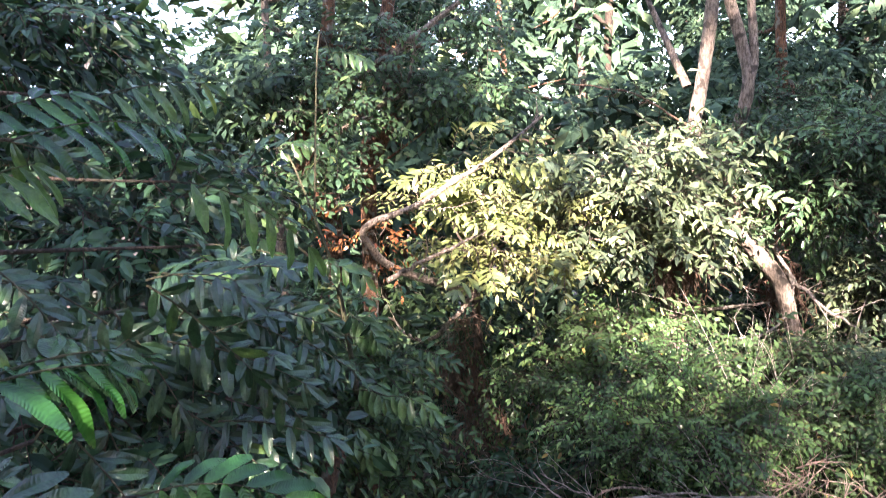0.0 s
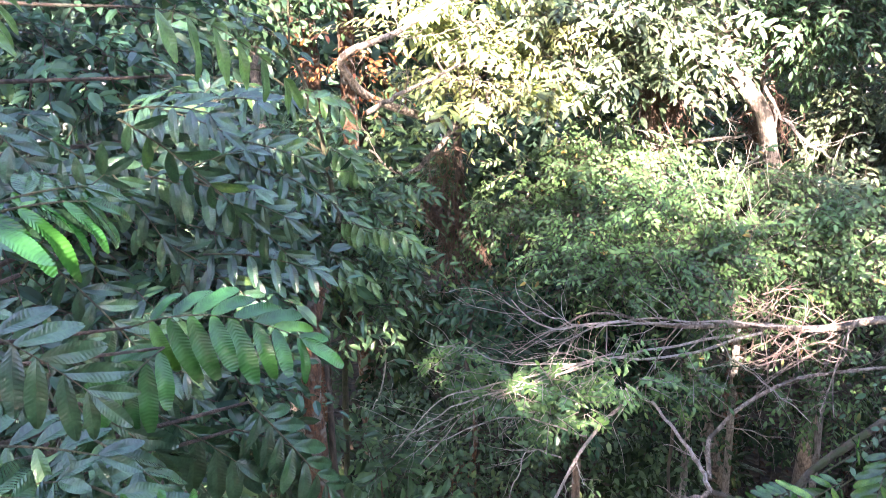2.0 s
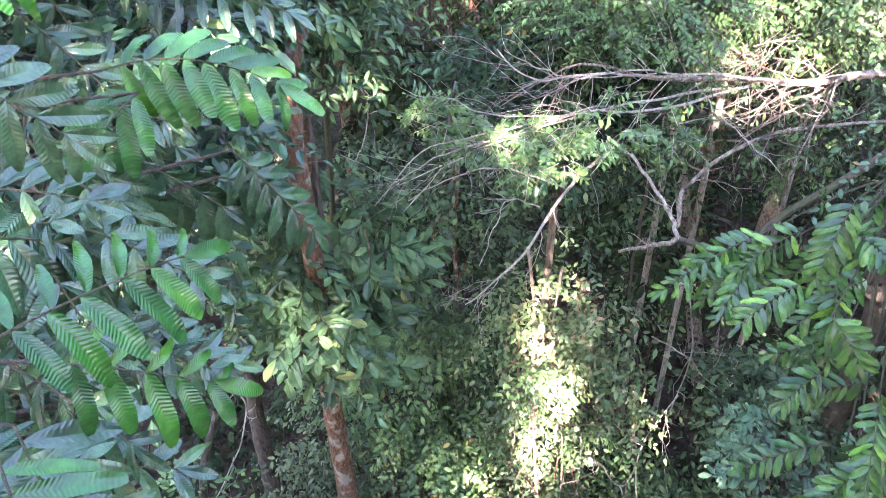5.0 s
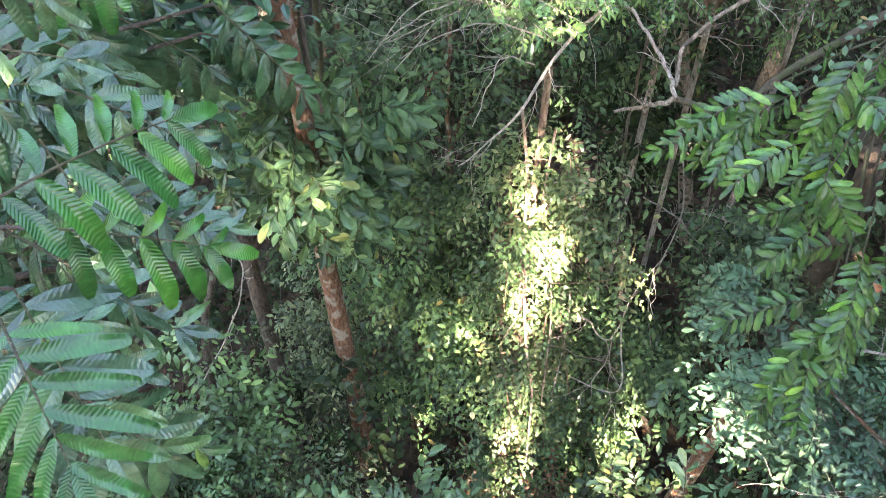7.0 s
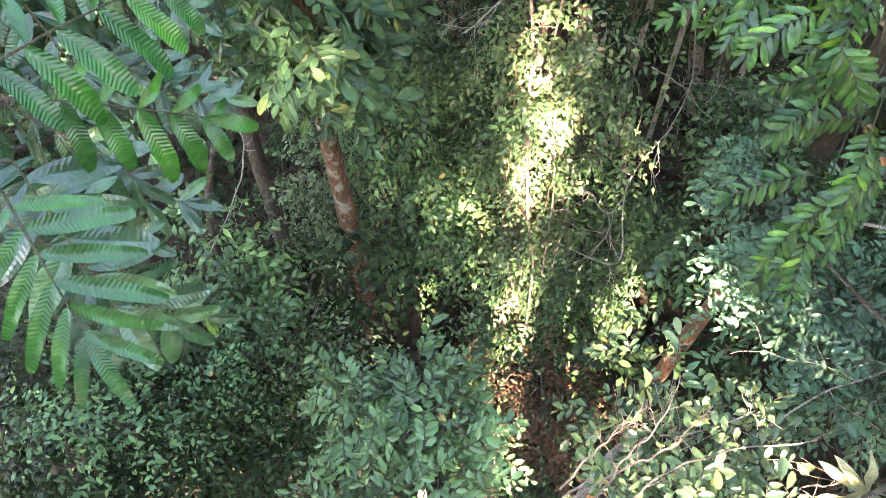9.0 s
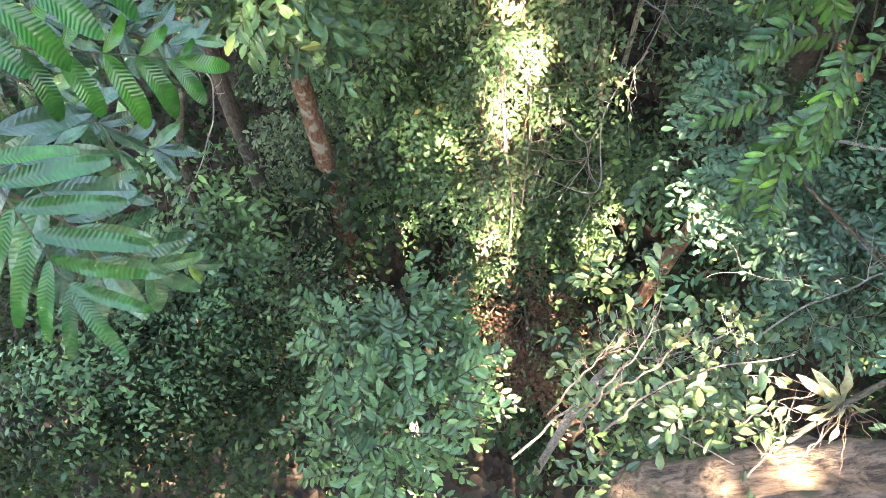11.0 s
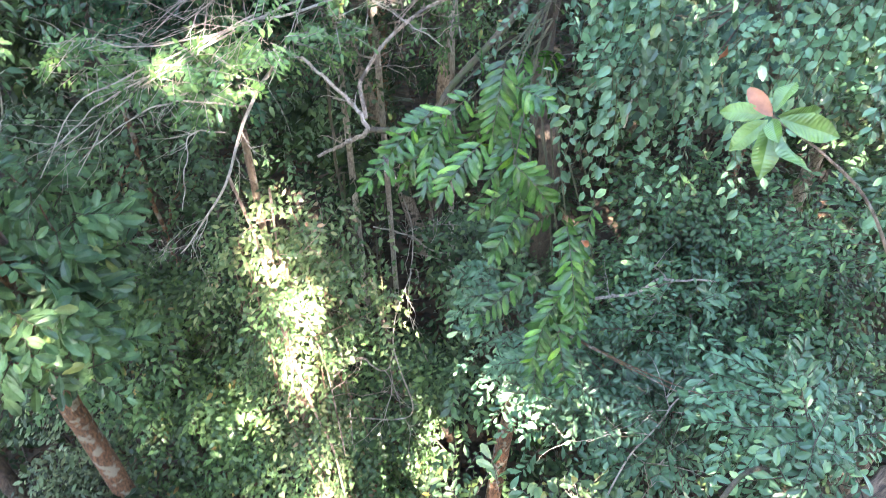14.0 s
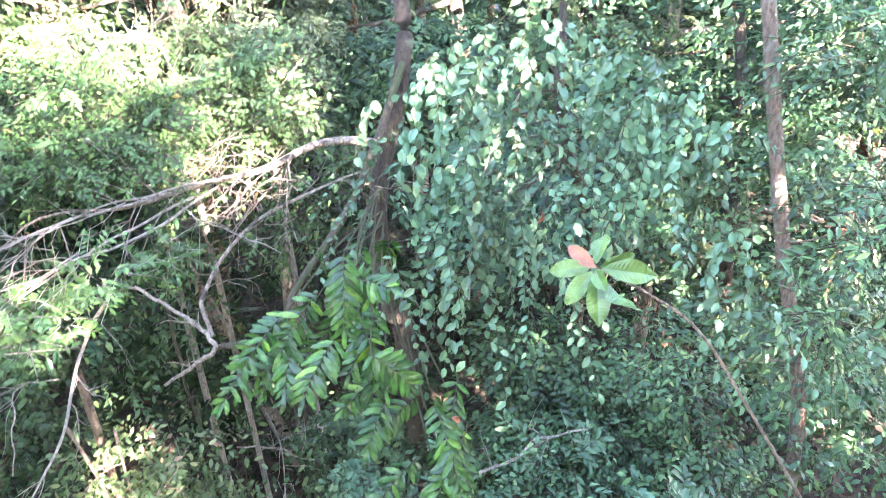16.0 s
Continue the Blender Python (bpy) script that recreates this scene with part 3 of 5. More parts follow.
# ---------------------------------------------------------------- the big-leaved tree close by
def big_leaved_tree():
    t = thing("large_leaved_tree", (-4.6, 0.9, 0), "tall tree with large ribbed pinnate leaves hanging beside the viewpoint", "tree")
    trunk_mesh("trunk", [(-4.6, 0.9, -0.3), (-4.7, 1.0, 4), (-4.5, 1.0, 8.5), (-4.6, 1.2, 14)], 0.2, 0.11, B_DARK, t, flare=0.5)
    near = [        # base, tip, pairs, leaflet, sag, face, hang, splay, share of the upper leaflets
        ((-0.78, 0.77, 8.97), (-0.62, 0.53, 8.87), 6, 0.165, 0.03, (0.35, -0.45, 0.85), 0.06, (80, 34), 1.0, RIBBED),
        ((-0.75, 0.83, 9.17), (-0.52, 1.14, 9.10), 6, 0.16, 0.06, (0.35, -0.75, 0.62), 0.12, (80, 52), 0.6, RIBGREEN),
        ((-0.84, 1.06, 8.89), (-0.56, 1.18, 8.68), 5, 0.175, 0.03, (0.3, -0.6, 0.75), 0.10, (68, 42), 0.6, RIBGREEN),
        ((-0.95, 1.02, 8.74), (-0.74, 0.74, 8.55), 5, 0.19, 0.03, (0.3, -0.5, 0.8), 0.05, (80, 35), 1.0, RIBWIDE),
        ((-1.18, 2.41, 8.94), (-0.56, 2.38, 8.88), 8, 0.22, 0.22, (0.15, -0.65, 0.7), 0.28, (68, 42), 0.8, RIBGREEN),
        ((-1.02, 2.29, 8.91), (-1.11, 2.16, 8.85), 3, 0.2, 0.1, (0.2, -0.8, 0.5), 0.4, (60, 35), 1.0, RIBGREEN),
        ((-1.14, 1.82, 10.16), (-0.92, 2.27, 10.21), 6, 0.16, 0.12, (0.25, -0.75, 0.55), 0.35, (70, 40), 0.8, RIBGREEN),
        ((-1.13, 2.27, 10.31), (-0.89, 2.58, 10.38), 6, 0.13, 0.1, (0.25, -0.75, 0.55), 0.6, (70, 40), 0.9, RIBFRESH),
        ((-1.24, 1.87, 10.23), (-1.10, 2.06, 10.30), 5, 0.13, 0.1, (0.25, -0.75, 0.55), 0.3, (70, 40), 0.9, RIBGREEN),
        ((-1.22, 1.78, 10.05), (-1.16, 1.94, 10.10), 4, 0.17, 0.1, (0.25, -0.75, 0.55), 0.7, (70, 40), 0.8, RIBFRESH),
        ((-1.16, 2.94, 10.04), (-0.74, 3.47, 9.69), 6, 0.22, 0.2, (0.25, -0.8, 0.5), 0.6, (70, 40), 0.6, RIBFRESH),
        ((-1.21, 1.67, 9.28), (-0.94, 1.63, 9.11), 5, 0.16, 0.1, (0.25, -0.7, 0.6), 0.2, (75, 35), 1.0, RIBWIDE),
    ]
    for k, (a, b, pairs, size, sag, face, hang, splay, upper, kinds) in enumerate(near):
        compound_leaf(t, a, b, pairs, size, kinds, 40 + k, sag=sag, face=face, hang=hang, start=0.12, r=0.003, jit=0.7, splay=splay, upper=upper)
        mid = ((a[0] - 4.5) / 2, (a[1] + 1.0) / 2, a[2] + 0.1)
        trunk_mesh("branch", [(-4.5, 1.0, a[2] - 0.3), mid, a], 0.03, 0.005, B_DARK, t, sides=6, n=14)
    fronds = [
        ((-1.54, 2.16, 9.44), (-1.30, 2.54, 9.44), 6, 0.24, 0.1, (0.1, -0.7, 0.75), 0.35, RIBWIDE),
        ((-1.50, 2.06, 9.44), (-1.26, 2.44, 9.41), 6, 0.24, 0.1, (0.1, -0.7, 0.75), 0.4, RIBGREEN),
        ((-1.29, 1.15, 8.48), (-0.85, 0.99, 7.99), 7, 0.21, 0.02, (0.1, -0.35, 1), 0.3, RIBWIDE),
        ((-1.07, 3.25, 8.12), (-0.71, 3.24, 7.59), 7, 0.2, 0.05, (0, -0.6, 0.8), 0.4, RIBWIDE),
        ((-1.16, 3.24, 7.97), (-0.90, 3.34, 7.79), 6, 0.2, 0.05, (0, -0.5, 0.8), 0.5, RIBWIDE),
        ((-1.65, 2.78, 8.42), (-1.44, 2.93, 8.06), 5, 0.3, 0.05, (0.2, -0.8, 0.5), 1.3, RIBWIDE),
        ((-1.54, 3.10, 8.20), (-1.15, 3.16, 7.83), 5, 0.3, 0.05, (0.2, -0.8, 0.5), 1.3, RIBWIDE),
        ((-1.51, 4.34, 9.66), (-0.94, 4.48, 9.47), 6, 0.17, 0.1, (0, -0.5, 0.8), 0.6, RIBWIDE),
        ((-1.35, 4.76, 9.27), (-0.88, 4.84, 9.08), 5, 0.17, 0.1, (0, -0.5, 0.8), 0.7, RIBWIDE),
        ((-1.44, 1.65, 8.78), (-1.16, 1.86, 8.59), 6, 0.24, 0.1, (0.1, -0.7, 0.75), 0.35, RIBWIDE),
    ]
    for k, (a, b, pairs, size, sag, face, hang, kinds) in enumerate(fronds):
        compound_leaf(t, a, b, pairs, size, kinds, 60 + k, sag=sag, face=face, hang=hang, start=0.15, r=0.006)
        mid = ((a[0] - 4.5) / 2, (a[1] + 1.0) / 2, a[2] + 0.1)
        trunk_mesh("branch", [(-4.5, 1.0, a[2] - 0.3), mid, a], 0.03, 0.008, B_DARK, t, sides=6, n=14)
    lobes = [((-2.00, 3.54, 9.39), (0.9, 0.7, 0.9)), ((-1.69, 3.96, 9.04), (0.7, 0.7, 0.9)), ((-1.91, 3.00, 8.95), (0.8, 0.6, 0.6)), ((-1.87, 3.46, 8.50), (0.9, 0.6, 0.8))]
    org, d = lobe_points(lobes, 60)
    for k in range(60):
        way = np.array([0.75, -0.1, -0.15]) + rng.normal(0, 0.35, 3)
        compound_leaf(t, org[k] - unit(way) * 0.32, org[k] + unit(way) * 0.32, 6, 0.17, RIBWIDE, 90 + k, sag=0.1, face=unit(np.array([0.1, -0.75, 0.75]) + rng.normal(0, 0.38, 3)), hang=0.35, start=0.1)
    low = [((-1.31, 1.90, 8.59), (0.35, 0.3, 0.25)), ((-1.28, 1.62, 8.11), (0.4, 0.3, 0.3)), ((-1.25, 1.22, 8.08), (0.35, 0.3, 0.3))]
    org, d = lobe_points(low, 20)
    for k in range(20):
        way = np.array([0.8, -0.25, -0.2]) + rng.normal(0, 0.3, 3)
        compound_leaf(t, org[k] - unit(way) * 0.28, org[k] + unit(way) * 0.28, 6, 0.16, RIBWIDE, 190 + k, sag=0.1, face=unit(np.array([0.15, -0.6, 0.8]) + rng.normal(0, 0.25, 3)), hang=0.25, start=0.1)
    limbs_to(t, (-4.5, 1.0, 8.2), lobes + low, 0.03, B_DARK)
    fill = [((-2.73, 4.66, 9.72), (1.4, 0.9, 1.0)), ((-2.04, 5.14, 9.07), (0.9, 0.8, 1.3)), ((-2.52, 4.11, 8.63), (1.3, 0.8, 1.0)), ((-2.75, 4.35, 11.05), (0.8, 0.8, 0.7)), ((-3.3, 5.1, 11.3), 0.8), ((-2.45, 3.99, 7.72), (1.2, 0.8, 1.2))]
    crown(t, fill, 820, 0.18, M_BIGM, 0.46, 9, 0.55, 0.3, LEAF8, hang=0.1, fine=0.8, dense=1.0)
    limbs_to(t, (-4.5, 1.0, 9.0), fill, 0.04, B_DARK)


big_leaved_tree()

def fresh_sapling():
    t = thing("fresh_leaved_sapling", down((-1.69, 7.18, 4.84)), "sapling with bright green drooping pinnate leaves", "tree")
    trunk_mesh("trunk", [down((-1.69, 7.18, 4.84)), (-1.00, 5.97, 7.36), (-0.93, 5.70, 8.36), (-1.01, 5.66, 9.19), (-1.16, 5.68, 9.73)], 0.035, 0.012, B_GREEN, t, sides=8)
    for k, (a, b, root) in enumerate([((-1.09, 5.47, 9.42), (-0.75, 5.40, 9.28), (-1.01, 5.66, 9.19)), ((-1.38, 5.15, 9.09), (-1.05, 5.11, 9.05), (-0.99, 5.72, 8.91)), ((-0.86, 5.44, 8.96), (-0.68, 5.33, 8.82), (-0.98, 5.68, 8.74)),
                                      ((-0.66, 5.61, 8.28), (-0.30, 5.50, 8.19), (-0.93, 5.69, 8.32)), ((-1.57, 4.95, 9.58), (-1.24, 4.93, 9.49), (-1.01, 5.66, 9.19)), ((-0.99, 5.49, 8.07), (-0.66, 5.37, 7.91), (-0.93, 5.65, 8.19)),
                                      ((-0.90, 5.70, 8.35), (-0.68, 5.60, 8.26), (-0.93, 5.84, 7.83)), ((-1.01, 5.66, 7.95), (-0.85, 5.53, 7.82), (-0.94, 5.81, 7.74)), ((-1.68, 6.28, 10.26), (-1.23, 6.28, 10.33), (-1.16, 5.68, 9.73)), ((-1.21, 7.30, 11.25), (-0.87, 7.26, 11.17), (-1.16, 5.68, 9.73))]):
        compound_leaf(t, a, b, 5, 0.18, FRESHB, 400 + k, sag=0.2, face=(0, -0.6, 0.8), hang=0.9, start=0.1, r=0.004)
        trunk_mesh("branch", [root, ((a[0] + root[0]) / 2, (a[1] + root[1]) / 2, max(a[2], root[2])), a], 0.01, 0.005, B_GREEN, t, sides=6, n=10)


fresh_sapling()

# ---------------------------------------------------------------- sunlit tree in the middle
def sunlit_tree():
    top = (0.11, 8.48, 8.58)
    lobes = [((0.25, 7.99, 9.90), 0.75), ((-0.13, 7.78, 9.50), 0.6), ((0.66, 7.95, 9.39), 0.7), ((0.32, 7.54, 9.14), 0.5), ((1.05, 8.53, 9.72), 0.6)]
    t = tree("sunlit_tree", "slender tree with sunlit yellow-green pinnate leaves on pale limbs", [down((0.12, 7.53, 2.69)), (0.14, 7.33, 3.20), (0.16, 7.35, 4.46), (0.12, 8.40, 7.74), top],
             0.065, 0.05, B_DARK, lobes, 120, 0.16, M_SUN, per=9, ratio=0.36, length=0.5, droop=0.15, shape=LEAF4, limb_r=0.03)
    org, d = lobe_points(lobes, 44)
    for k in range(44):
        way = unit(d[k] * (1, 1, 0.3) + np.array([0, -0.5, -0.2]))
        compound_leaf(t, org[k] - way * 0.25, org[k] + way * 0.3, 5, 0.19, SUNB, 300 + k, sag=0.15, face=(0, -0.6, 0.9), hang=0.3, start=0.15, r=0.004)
    bare_branch("limb", t, [top, (-0.76, 7.81, 9.04), (-0.98, 7.12, 9.50), (-0.44, 7.08, 9.73), (0.30, 7.39, 10.13), (0.90, 7.82, 10.58)], 0.05, 0.015, B_PALE, 3, 6, 0.5, 1)
    bare_branch("limb", t, [top, (-0.46, 8.08, 8.16), (-0.88, 8.01, 8.45)], 0.035, 0.012, B_PALE, 4, 5, 0.4, 1)
    bare_branch("limb", t, [(-0.78, 7.29, 8.97), (-0.36, 7.05, 9.20), (0.31, 6.97, 9.48)], 0.03, 0.01, B_PALE, 5, 4, 0.4, 1)
    hung = [((-0.08, 8.25, 7.97), (0.25, 0.25, 0.55)), ((0.08, 8.27, 7.29), (0.25, 0.25, 0.5))]
    roots(t, hung, 190, 0.5)
    crown(t, hung, 22, 0.12, M_CLIMB, 0.4, 8, 0.35, 0.5, name="climber", hang=0.6)["kind"] = "stuff"
    crown(t, [((-0.90, 8.12, 9.33), 0.4), ((-1.29, 7.48, 9.52), 0.25)], 12, 0.14, M_RUST, 0.35, 7, 0.35, 0.4, name="small_foliage", label="rusty red young leaves")


def roots(t, lobes, n, length):
    """Hanging air roots in loose bundles."""
    org, d = lobe_points(lobes, n, 0.1)
    s = np.linspace(0, 1, 7)
    w = np.cumsum(rng.normal(0, 0.06, (n, 7, 3)), axis=1)
    path = org[:, None, :] + np.array([0, 0, -1.0]) * (s * length)[None, :, None] * rng.uniform(0.4, 1, (n, 1, 1)) + w
    V, F = tubes(path, 0.009, 0.004, 4)
    link_mesh("air_root", V, F, B_ROOT, t, kind="stuff")


sunlit_tree()


def lichen_tree():
    lobes = [((-1.37, 8.86, 10.85), 0.6), ((-1.16, 9.20, 11.55), 0.7), ((-2.30, 9.22, 11.41), 0.8), ((-1.69, 8.63, 10.39), 0.5), ((-0.49, 9.49, 11.35), 0.7), ((0.06, 9.76, 10.92), 0.6), ((0.17, 9.44, 11.73), 0.8), ((-2.28, 8.71, 9.95), 0.6)]
    t = tree("lichened_tree", "grey-brown trunk forking into pale lichened limbs", [down((-2.83, 12.47, 7.66)), (-1.79, 9.98, 8.82), (-1.81, 9.42, 9.62), (-2.01, 9.29, 10.25), (-1.89, 9.27, 10.91), (-1.60, 9.21, 11.71), (-1.43, 9.11, 12.69)], 0.13, 0.07, B_RED, lobes, 300, 0.19, M_MID, shape=LEAF4, limb_r=0.025, length=0.5)
    bare_branch("limb", t, [(-1.88, 9.08, 10.79), (-1.30, 9.03, 11.20), (-0.73, 9.05, 11.52), (-0.10, 9.09, 11.95), (0.40, 9.10, 12.32)], 0.05, 0.03, B_PALE, 61, 6, 0.8, 1)
    bare_branch("limb", t, [(-1.79, 9.12, 10.34), (-1.18, 8.99, 10.78), (-0.66, 9.12, 11.04), (-0.46, 9.23, 11.72)], 0.035, 0.02, B_PALE, 62, 5, 0.7, 1)
    trunk_mesh("trunk", [down((-1.94, 13.12, 7.49)), (-1.30, 10.11, 9.49), (-1.08, 9.84, 10.40), (-0.79, 9.72, 10.97), (-0.91, 9.70, 11.76), (-0.72, 9.62, 12.65)], 0.12, 0.08, B_RED, t)


lichen_tree()


# ---------------------------------------------------------------- pale double tree
def pale_tree():
    foot = down((4.51, 8.66, 6.15))
    # Pale leaves on sunny lobes, darker on shade lobes: light put into colour.
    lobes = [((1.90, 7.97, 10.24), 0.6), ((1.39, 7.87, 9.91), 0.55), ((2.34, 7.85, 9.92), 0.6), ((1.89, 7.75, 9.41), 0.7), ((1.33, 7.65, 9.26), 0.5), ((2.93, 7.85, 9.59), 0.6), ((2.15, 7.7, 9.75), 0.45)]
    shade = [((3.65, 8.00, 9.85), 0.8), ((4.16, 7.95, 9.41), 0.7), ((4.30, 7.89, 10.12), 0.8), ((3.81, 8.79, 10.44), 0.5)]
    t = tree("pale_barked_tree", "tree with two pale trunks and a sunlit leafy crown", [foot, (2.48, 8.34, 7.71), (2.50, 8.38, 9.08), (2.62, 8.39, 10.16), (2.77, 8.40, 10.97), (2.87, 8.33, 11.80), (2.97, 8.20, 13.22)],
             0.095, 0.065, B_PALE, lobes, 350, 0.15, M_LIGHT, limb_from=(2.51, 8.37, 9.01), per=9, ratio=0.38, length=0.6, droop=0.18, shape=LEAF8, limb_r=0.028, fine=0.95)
    trunk_mesh("trunk", [foot, (4.35, 7.71, 6.86), (4.01, 7.87, 7.45), (3.46, 7.64, 8.15), (3.27, 7.63, 8.76), (2.96, 7.93, 9.31), (3.10, 8.44, 10.04), (3.29, 8.44, 10.82), (3.24, 8.50, 11.33), (3.09, 8.53, 12.02), (3.00, 8.46, 13.09)], 0.095, 0.06, B_PALE, t, n=70)
    trunk_mesh("limb", [(3.29, 8.44, 10.82), (3.37, 8.47, 11.19), (3.37, 8.56, 11.89)], 0.06, 0.045, B_PALE, t)
    trunk_mesh("limb", [(2.64, 8.55, 10.87), (2.50, 8.74, 11.35), (2.29, 8.90, 11.97)], 0.05, 0.03, B_PALE, t)
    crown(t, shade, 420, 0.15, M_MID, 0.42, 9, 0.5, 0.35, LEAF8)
    limbs_to(t, (3.10, 8.31, 9.28), shade, 0.03, B_PALE)
    roots(t, [((2.39, 8.18, 8.91), (0.22, 0.2, 0.35))], 120, 0.6)
    roots(t, [((3.46, 7.99, 8.76), (0.14, 0.14, 0.3))], 60, 0.6)
    for k, pts in enumerate([[(2.62, 8.21, 8.83), (3.06, 8.05, 8.83), (3.36, 8.03, 8.79)], [(2.65, 8.12, 8.37), (3.09, 7.97, 8.41), (3.39, 7.96, 8.46)],
                             [(3.36, 7.96, 9.08), (3.43, 7.66, 8.69), (3.21, 7.55, 8.24), (2.63, 7.73, 8.07)], [(3.43, 7.78, 8.79), (3.65, 7.39, 8.46), (3.85, 7.14, 8.30)]]):
        bare_branch("dead_branch", t, pts, 0.022, 0.008, B_TWIG, 20 + k, 5, 0.4, 1)
    bare_branch("dead_branch", t, [(2.60, 8.18, 10.34), (2.06, 8.10, 10.72), (1.66, 8.18, 10.87), (1.13, 8.37, 10.96)], 0.014, 0.006, B_ROOT, 27, 4, 0.3, 0)


pale_tree()

# ---------------------------------------------------------------- tree with the tangle of bare branches
def tangle_tree():
    foot = down((4.53, 5.51, 4.16))
    t = tree("tangled_tree", "brown trunk with bare tangled branches and tufts of small leaves", [foot, (3.88, 4.70, 4.95), (3.77, 4.81, 5.80), (3.78, 4.88, 6.88), (4.13, 4.83, 8.13), (4.37, 5.12, 8.88)],
             0.13, 0.06, B_DARK, [((1.72, 5.99, 7.84), 0.6), ((1.23, 5.98, 7.77), 0.5), ((2.11, 5.83, 7.76), 0.5)], 220, 0.085, M_TUFT, limbs=False, per=11, length=0.32, droop=0.1, ratio=0.4)
    moss = trunk_mesh("limb", [(4.07, 4.76, 8.16), (3.60, 4.61, 7.60), (3.19, 4.52, 7.16), (2.55, 4.46, 6.68), (2.23, 4.32, 6.46), (1.80, 4.43, 6.53)], 0.034, 0.024, B_MOSS, t, sides=9)
    bare_branch("limb", t, [(1.80, 4.43, 6.53), (1.72, 4.61, 6.73), (1.47, 4.89, 7.03)], 0.018, 0.011, B_TWIG, 31, 3, 0.3, 1)
    bare_branch("limb", t, [(1.80, 4.43, 6.53), (1.60, 4.41, 6.49), (1.34, 4.40, 6.45)], 0.022, 0.012, B_PALE, 32, 2, 0.2, 1)
    bare_branch("limb", t, [(1.80, 4.49, 6.60), (1.86, 4.68, 6.81), (2.13, 4.78, 7.04), (2.56, 4.81, 7.23), (3.47, 4.70, 7.35)], 0.019, 0.011, B_PALE, 33, 8, 0.45, 1)
    bare_branch("limb", t, [(3.60, 4.61, 7.60), (3.21, 4.90, 7.63), (2.85, 5.06, 7.50), (2.26, 5.22, 7.48), (1.70, 5.38, 7.41), (1.12, 5.56, 7.48), (0.48, 5.40, 7.20)], 0.04, 0.003, B_PALE, 34, 14, 0.8, 1)
    bare_branch("limb", t, [(2.37, 5.13, 7.45), (1.78, 5.15, 7.27), (1.17, 5.20, 7.24), (0.62, 5.11, 7.11), (0.11, 5.04, 6.93), (-0.35, 4.93, 6.78)], 0.012, 0.004, B_TWIG, 35, 10, 0.7, 1)
    bare_branch("limb", t, [(1.33, 5.01, 6.98), (0.99, 4.83, 6.76), (0.66, 4.59, 6.35), (0.38, 4.44, 6.13), (0.15, 4.34, 6.00)], 0.017, 0.004, B_TWIG, 36, 9, 0.45, 1)
    bare_branch("limb", t, [(2.29, 5.18, 7.50), (1.73, 5.37, 7.44), (1.28, 5.40, 7.47), (0.74, 5.47, 7.41), (0.47, 5.59, 7.62)], 0.013, 0.005, B_TWIG, 37, 10, 0.7, 1)
    crown(t, [((-0.01, 5.31, 7.21), 0.22), ((0.43, 5.08, 7.03), (0.3, 0.2, 0.2)), ((0.79, 4.99, 6.96), 0.25), ((1.31, 5.02, 7.20), (0.35, 0.25, 0.2)), ((1.74, 4.96, 7.12), 0.2)], 95, 0.09, M_TUFT, 0.4, 11, 0.2, 0.05, name="leaf_tuft", twigmat=B_TWIG)
    fan = [([(2.53, 5.08, 7.52), (1.94, 5.22, 7.52), (1.39, 5.29, 7.54), (0.96, 5.32, 7.40), (0.71, 5.17, 7.25)], 0.011), ([(1.70, 5.30, 7.50), (1.16, 5.31, 7.47), (0.87, 5.29, 7.54), (0.51, 5.40, 7.69)], 0.006),
           ([(2.18, 5.18, 7.41), (1.61, 5.23, 7.30), (1.06, 5.21, 7.22), (0.38, 5.13, 7.12), (-0.15, 4.98, 7.04), (-0.54, 4.75, 6.71)], 0.012), ([(1.08, 5.19, 7.20), (0.41, 5.06, 7.09), (-0.04, 4.97, 7.00), (-0.42, 4.80, 6.86)], 0.009),
           ([(1.06, 5.21, 7.22), (0.43, 5.20, 7.24), (0.07, 5.23, 7.38), (-0.14, 5.19, 7.42)], 0.007), ([(0.97, 4.84, 6.77), (0.66, 4.85, 6.90), (0.39, 4.86, 6.96), (-0.05, 4.77, 6.88), (-0.27, 4.70, 6.78)], 0.008),
           ([(1.26, 5.29, 7.24), (0.65, 5.16, 7.12), (0.14, 5.05, 6.96), (-0.32, 4.77, 6.63)], 0.007), ([(0.77, 4.78, 6.63), (0.52, 4.79, 6.69), (0.40, 4.63, 6.54), (0.27, 4.46, 6.30)], 0.006),
           ([(2.01, 5.27, 7.43), (2.12, 5.03, 7.29), (2.30, 4.77, 7.18), (2.52, 4.54, 7.01)], 0.006)]
    for k, (pts, r) in enumerate(fan):
        bare_branch("limb", t, pts, r * 0.95, 0.0035, B_TWIG, 80 + k, 6, 0.5, 0)
    brushwood(t, [((1.87, 5.20, 7.42), (0.4, 0.3, 0.25)), ((0.88, 5.30, 7.33), (0.45, 0.3, 0.25))], 7, 0.9, 0.004, B_TWIG, 71, (-1.9, 0, -0.35))
    brushwood(t, [((2.54, 4.89, 7.40), (0.28, 0.2, 0.2)), ((2.45, 5.57, 7.47), (0.4, 0.3, 0.3))], 40, 0.42, 0.006, B_PINK, 72, (0.2, 0, -0.3))
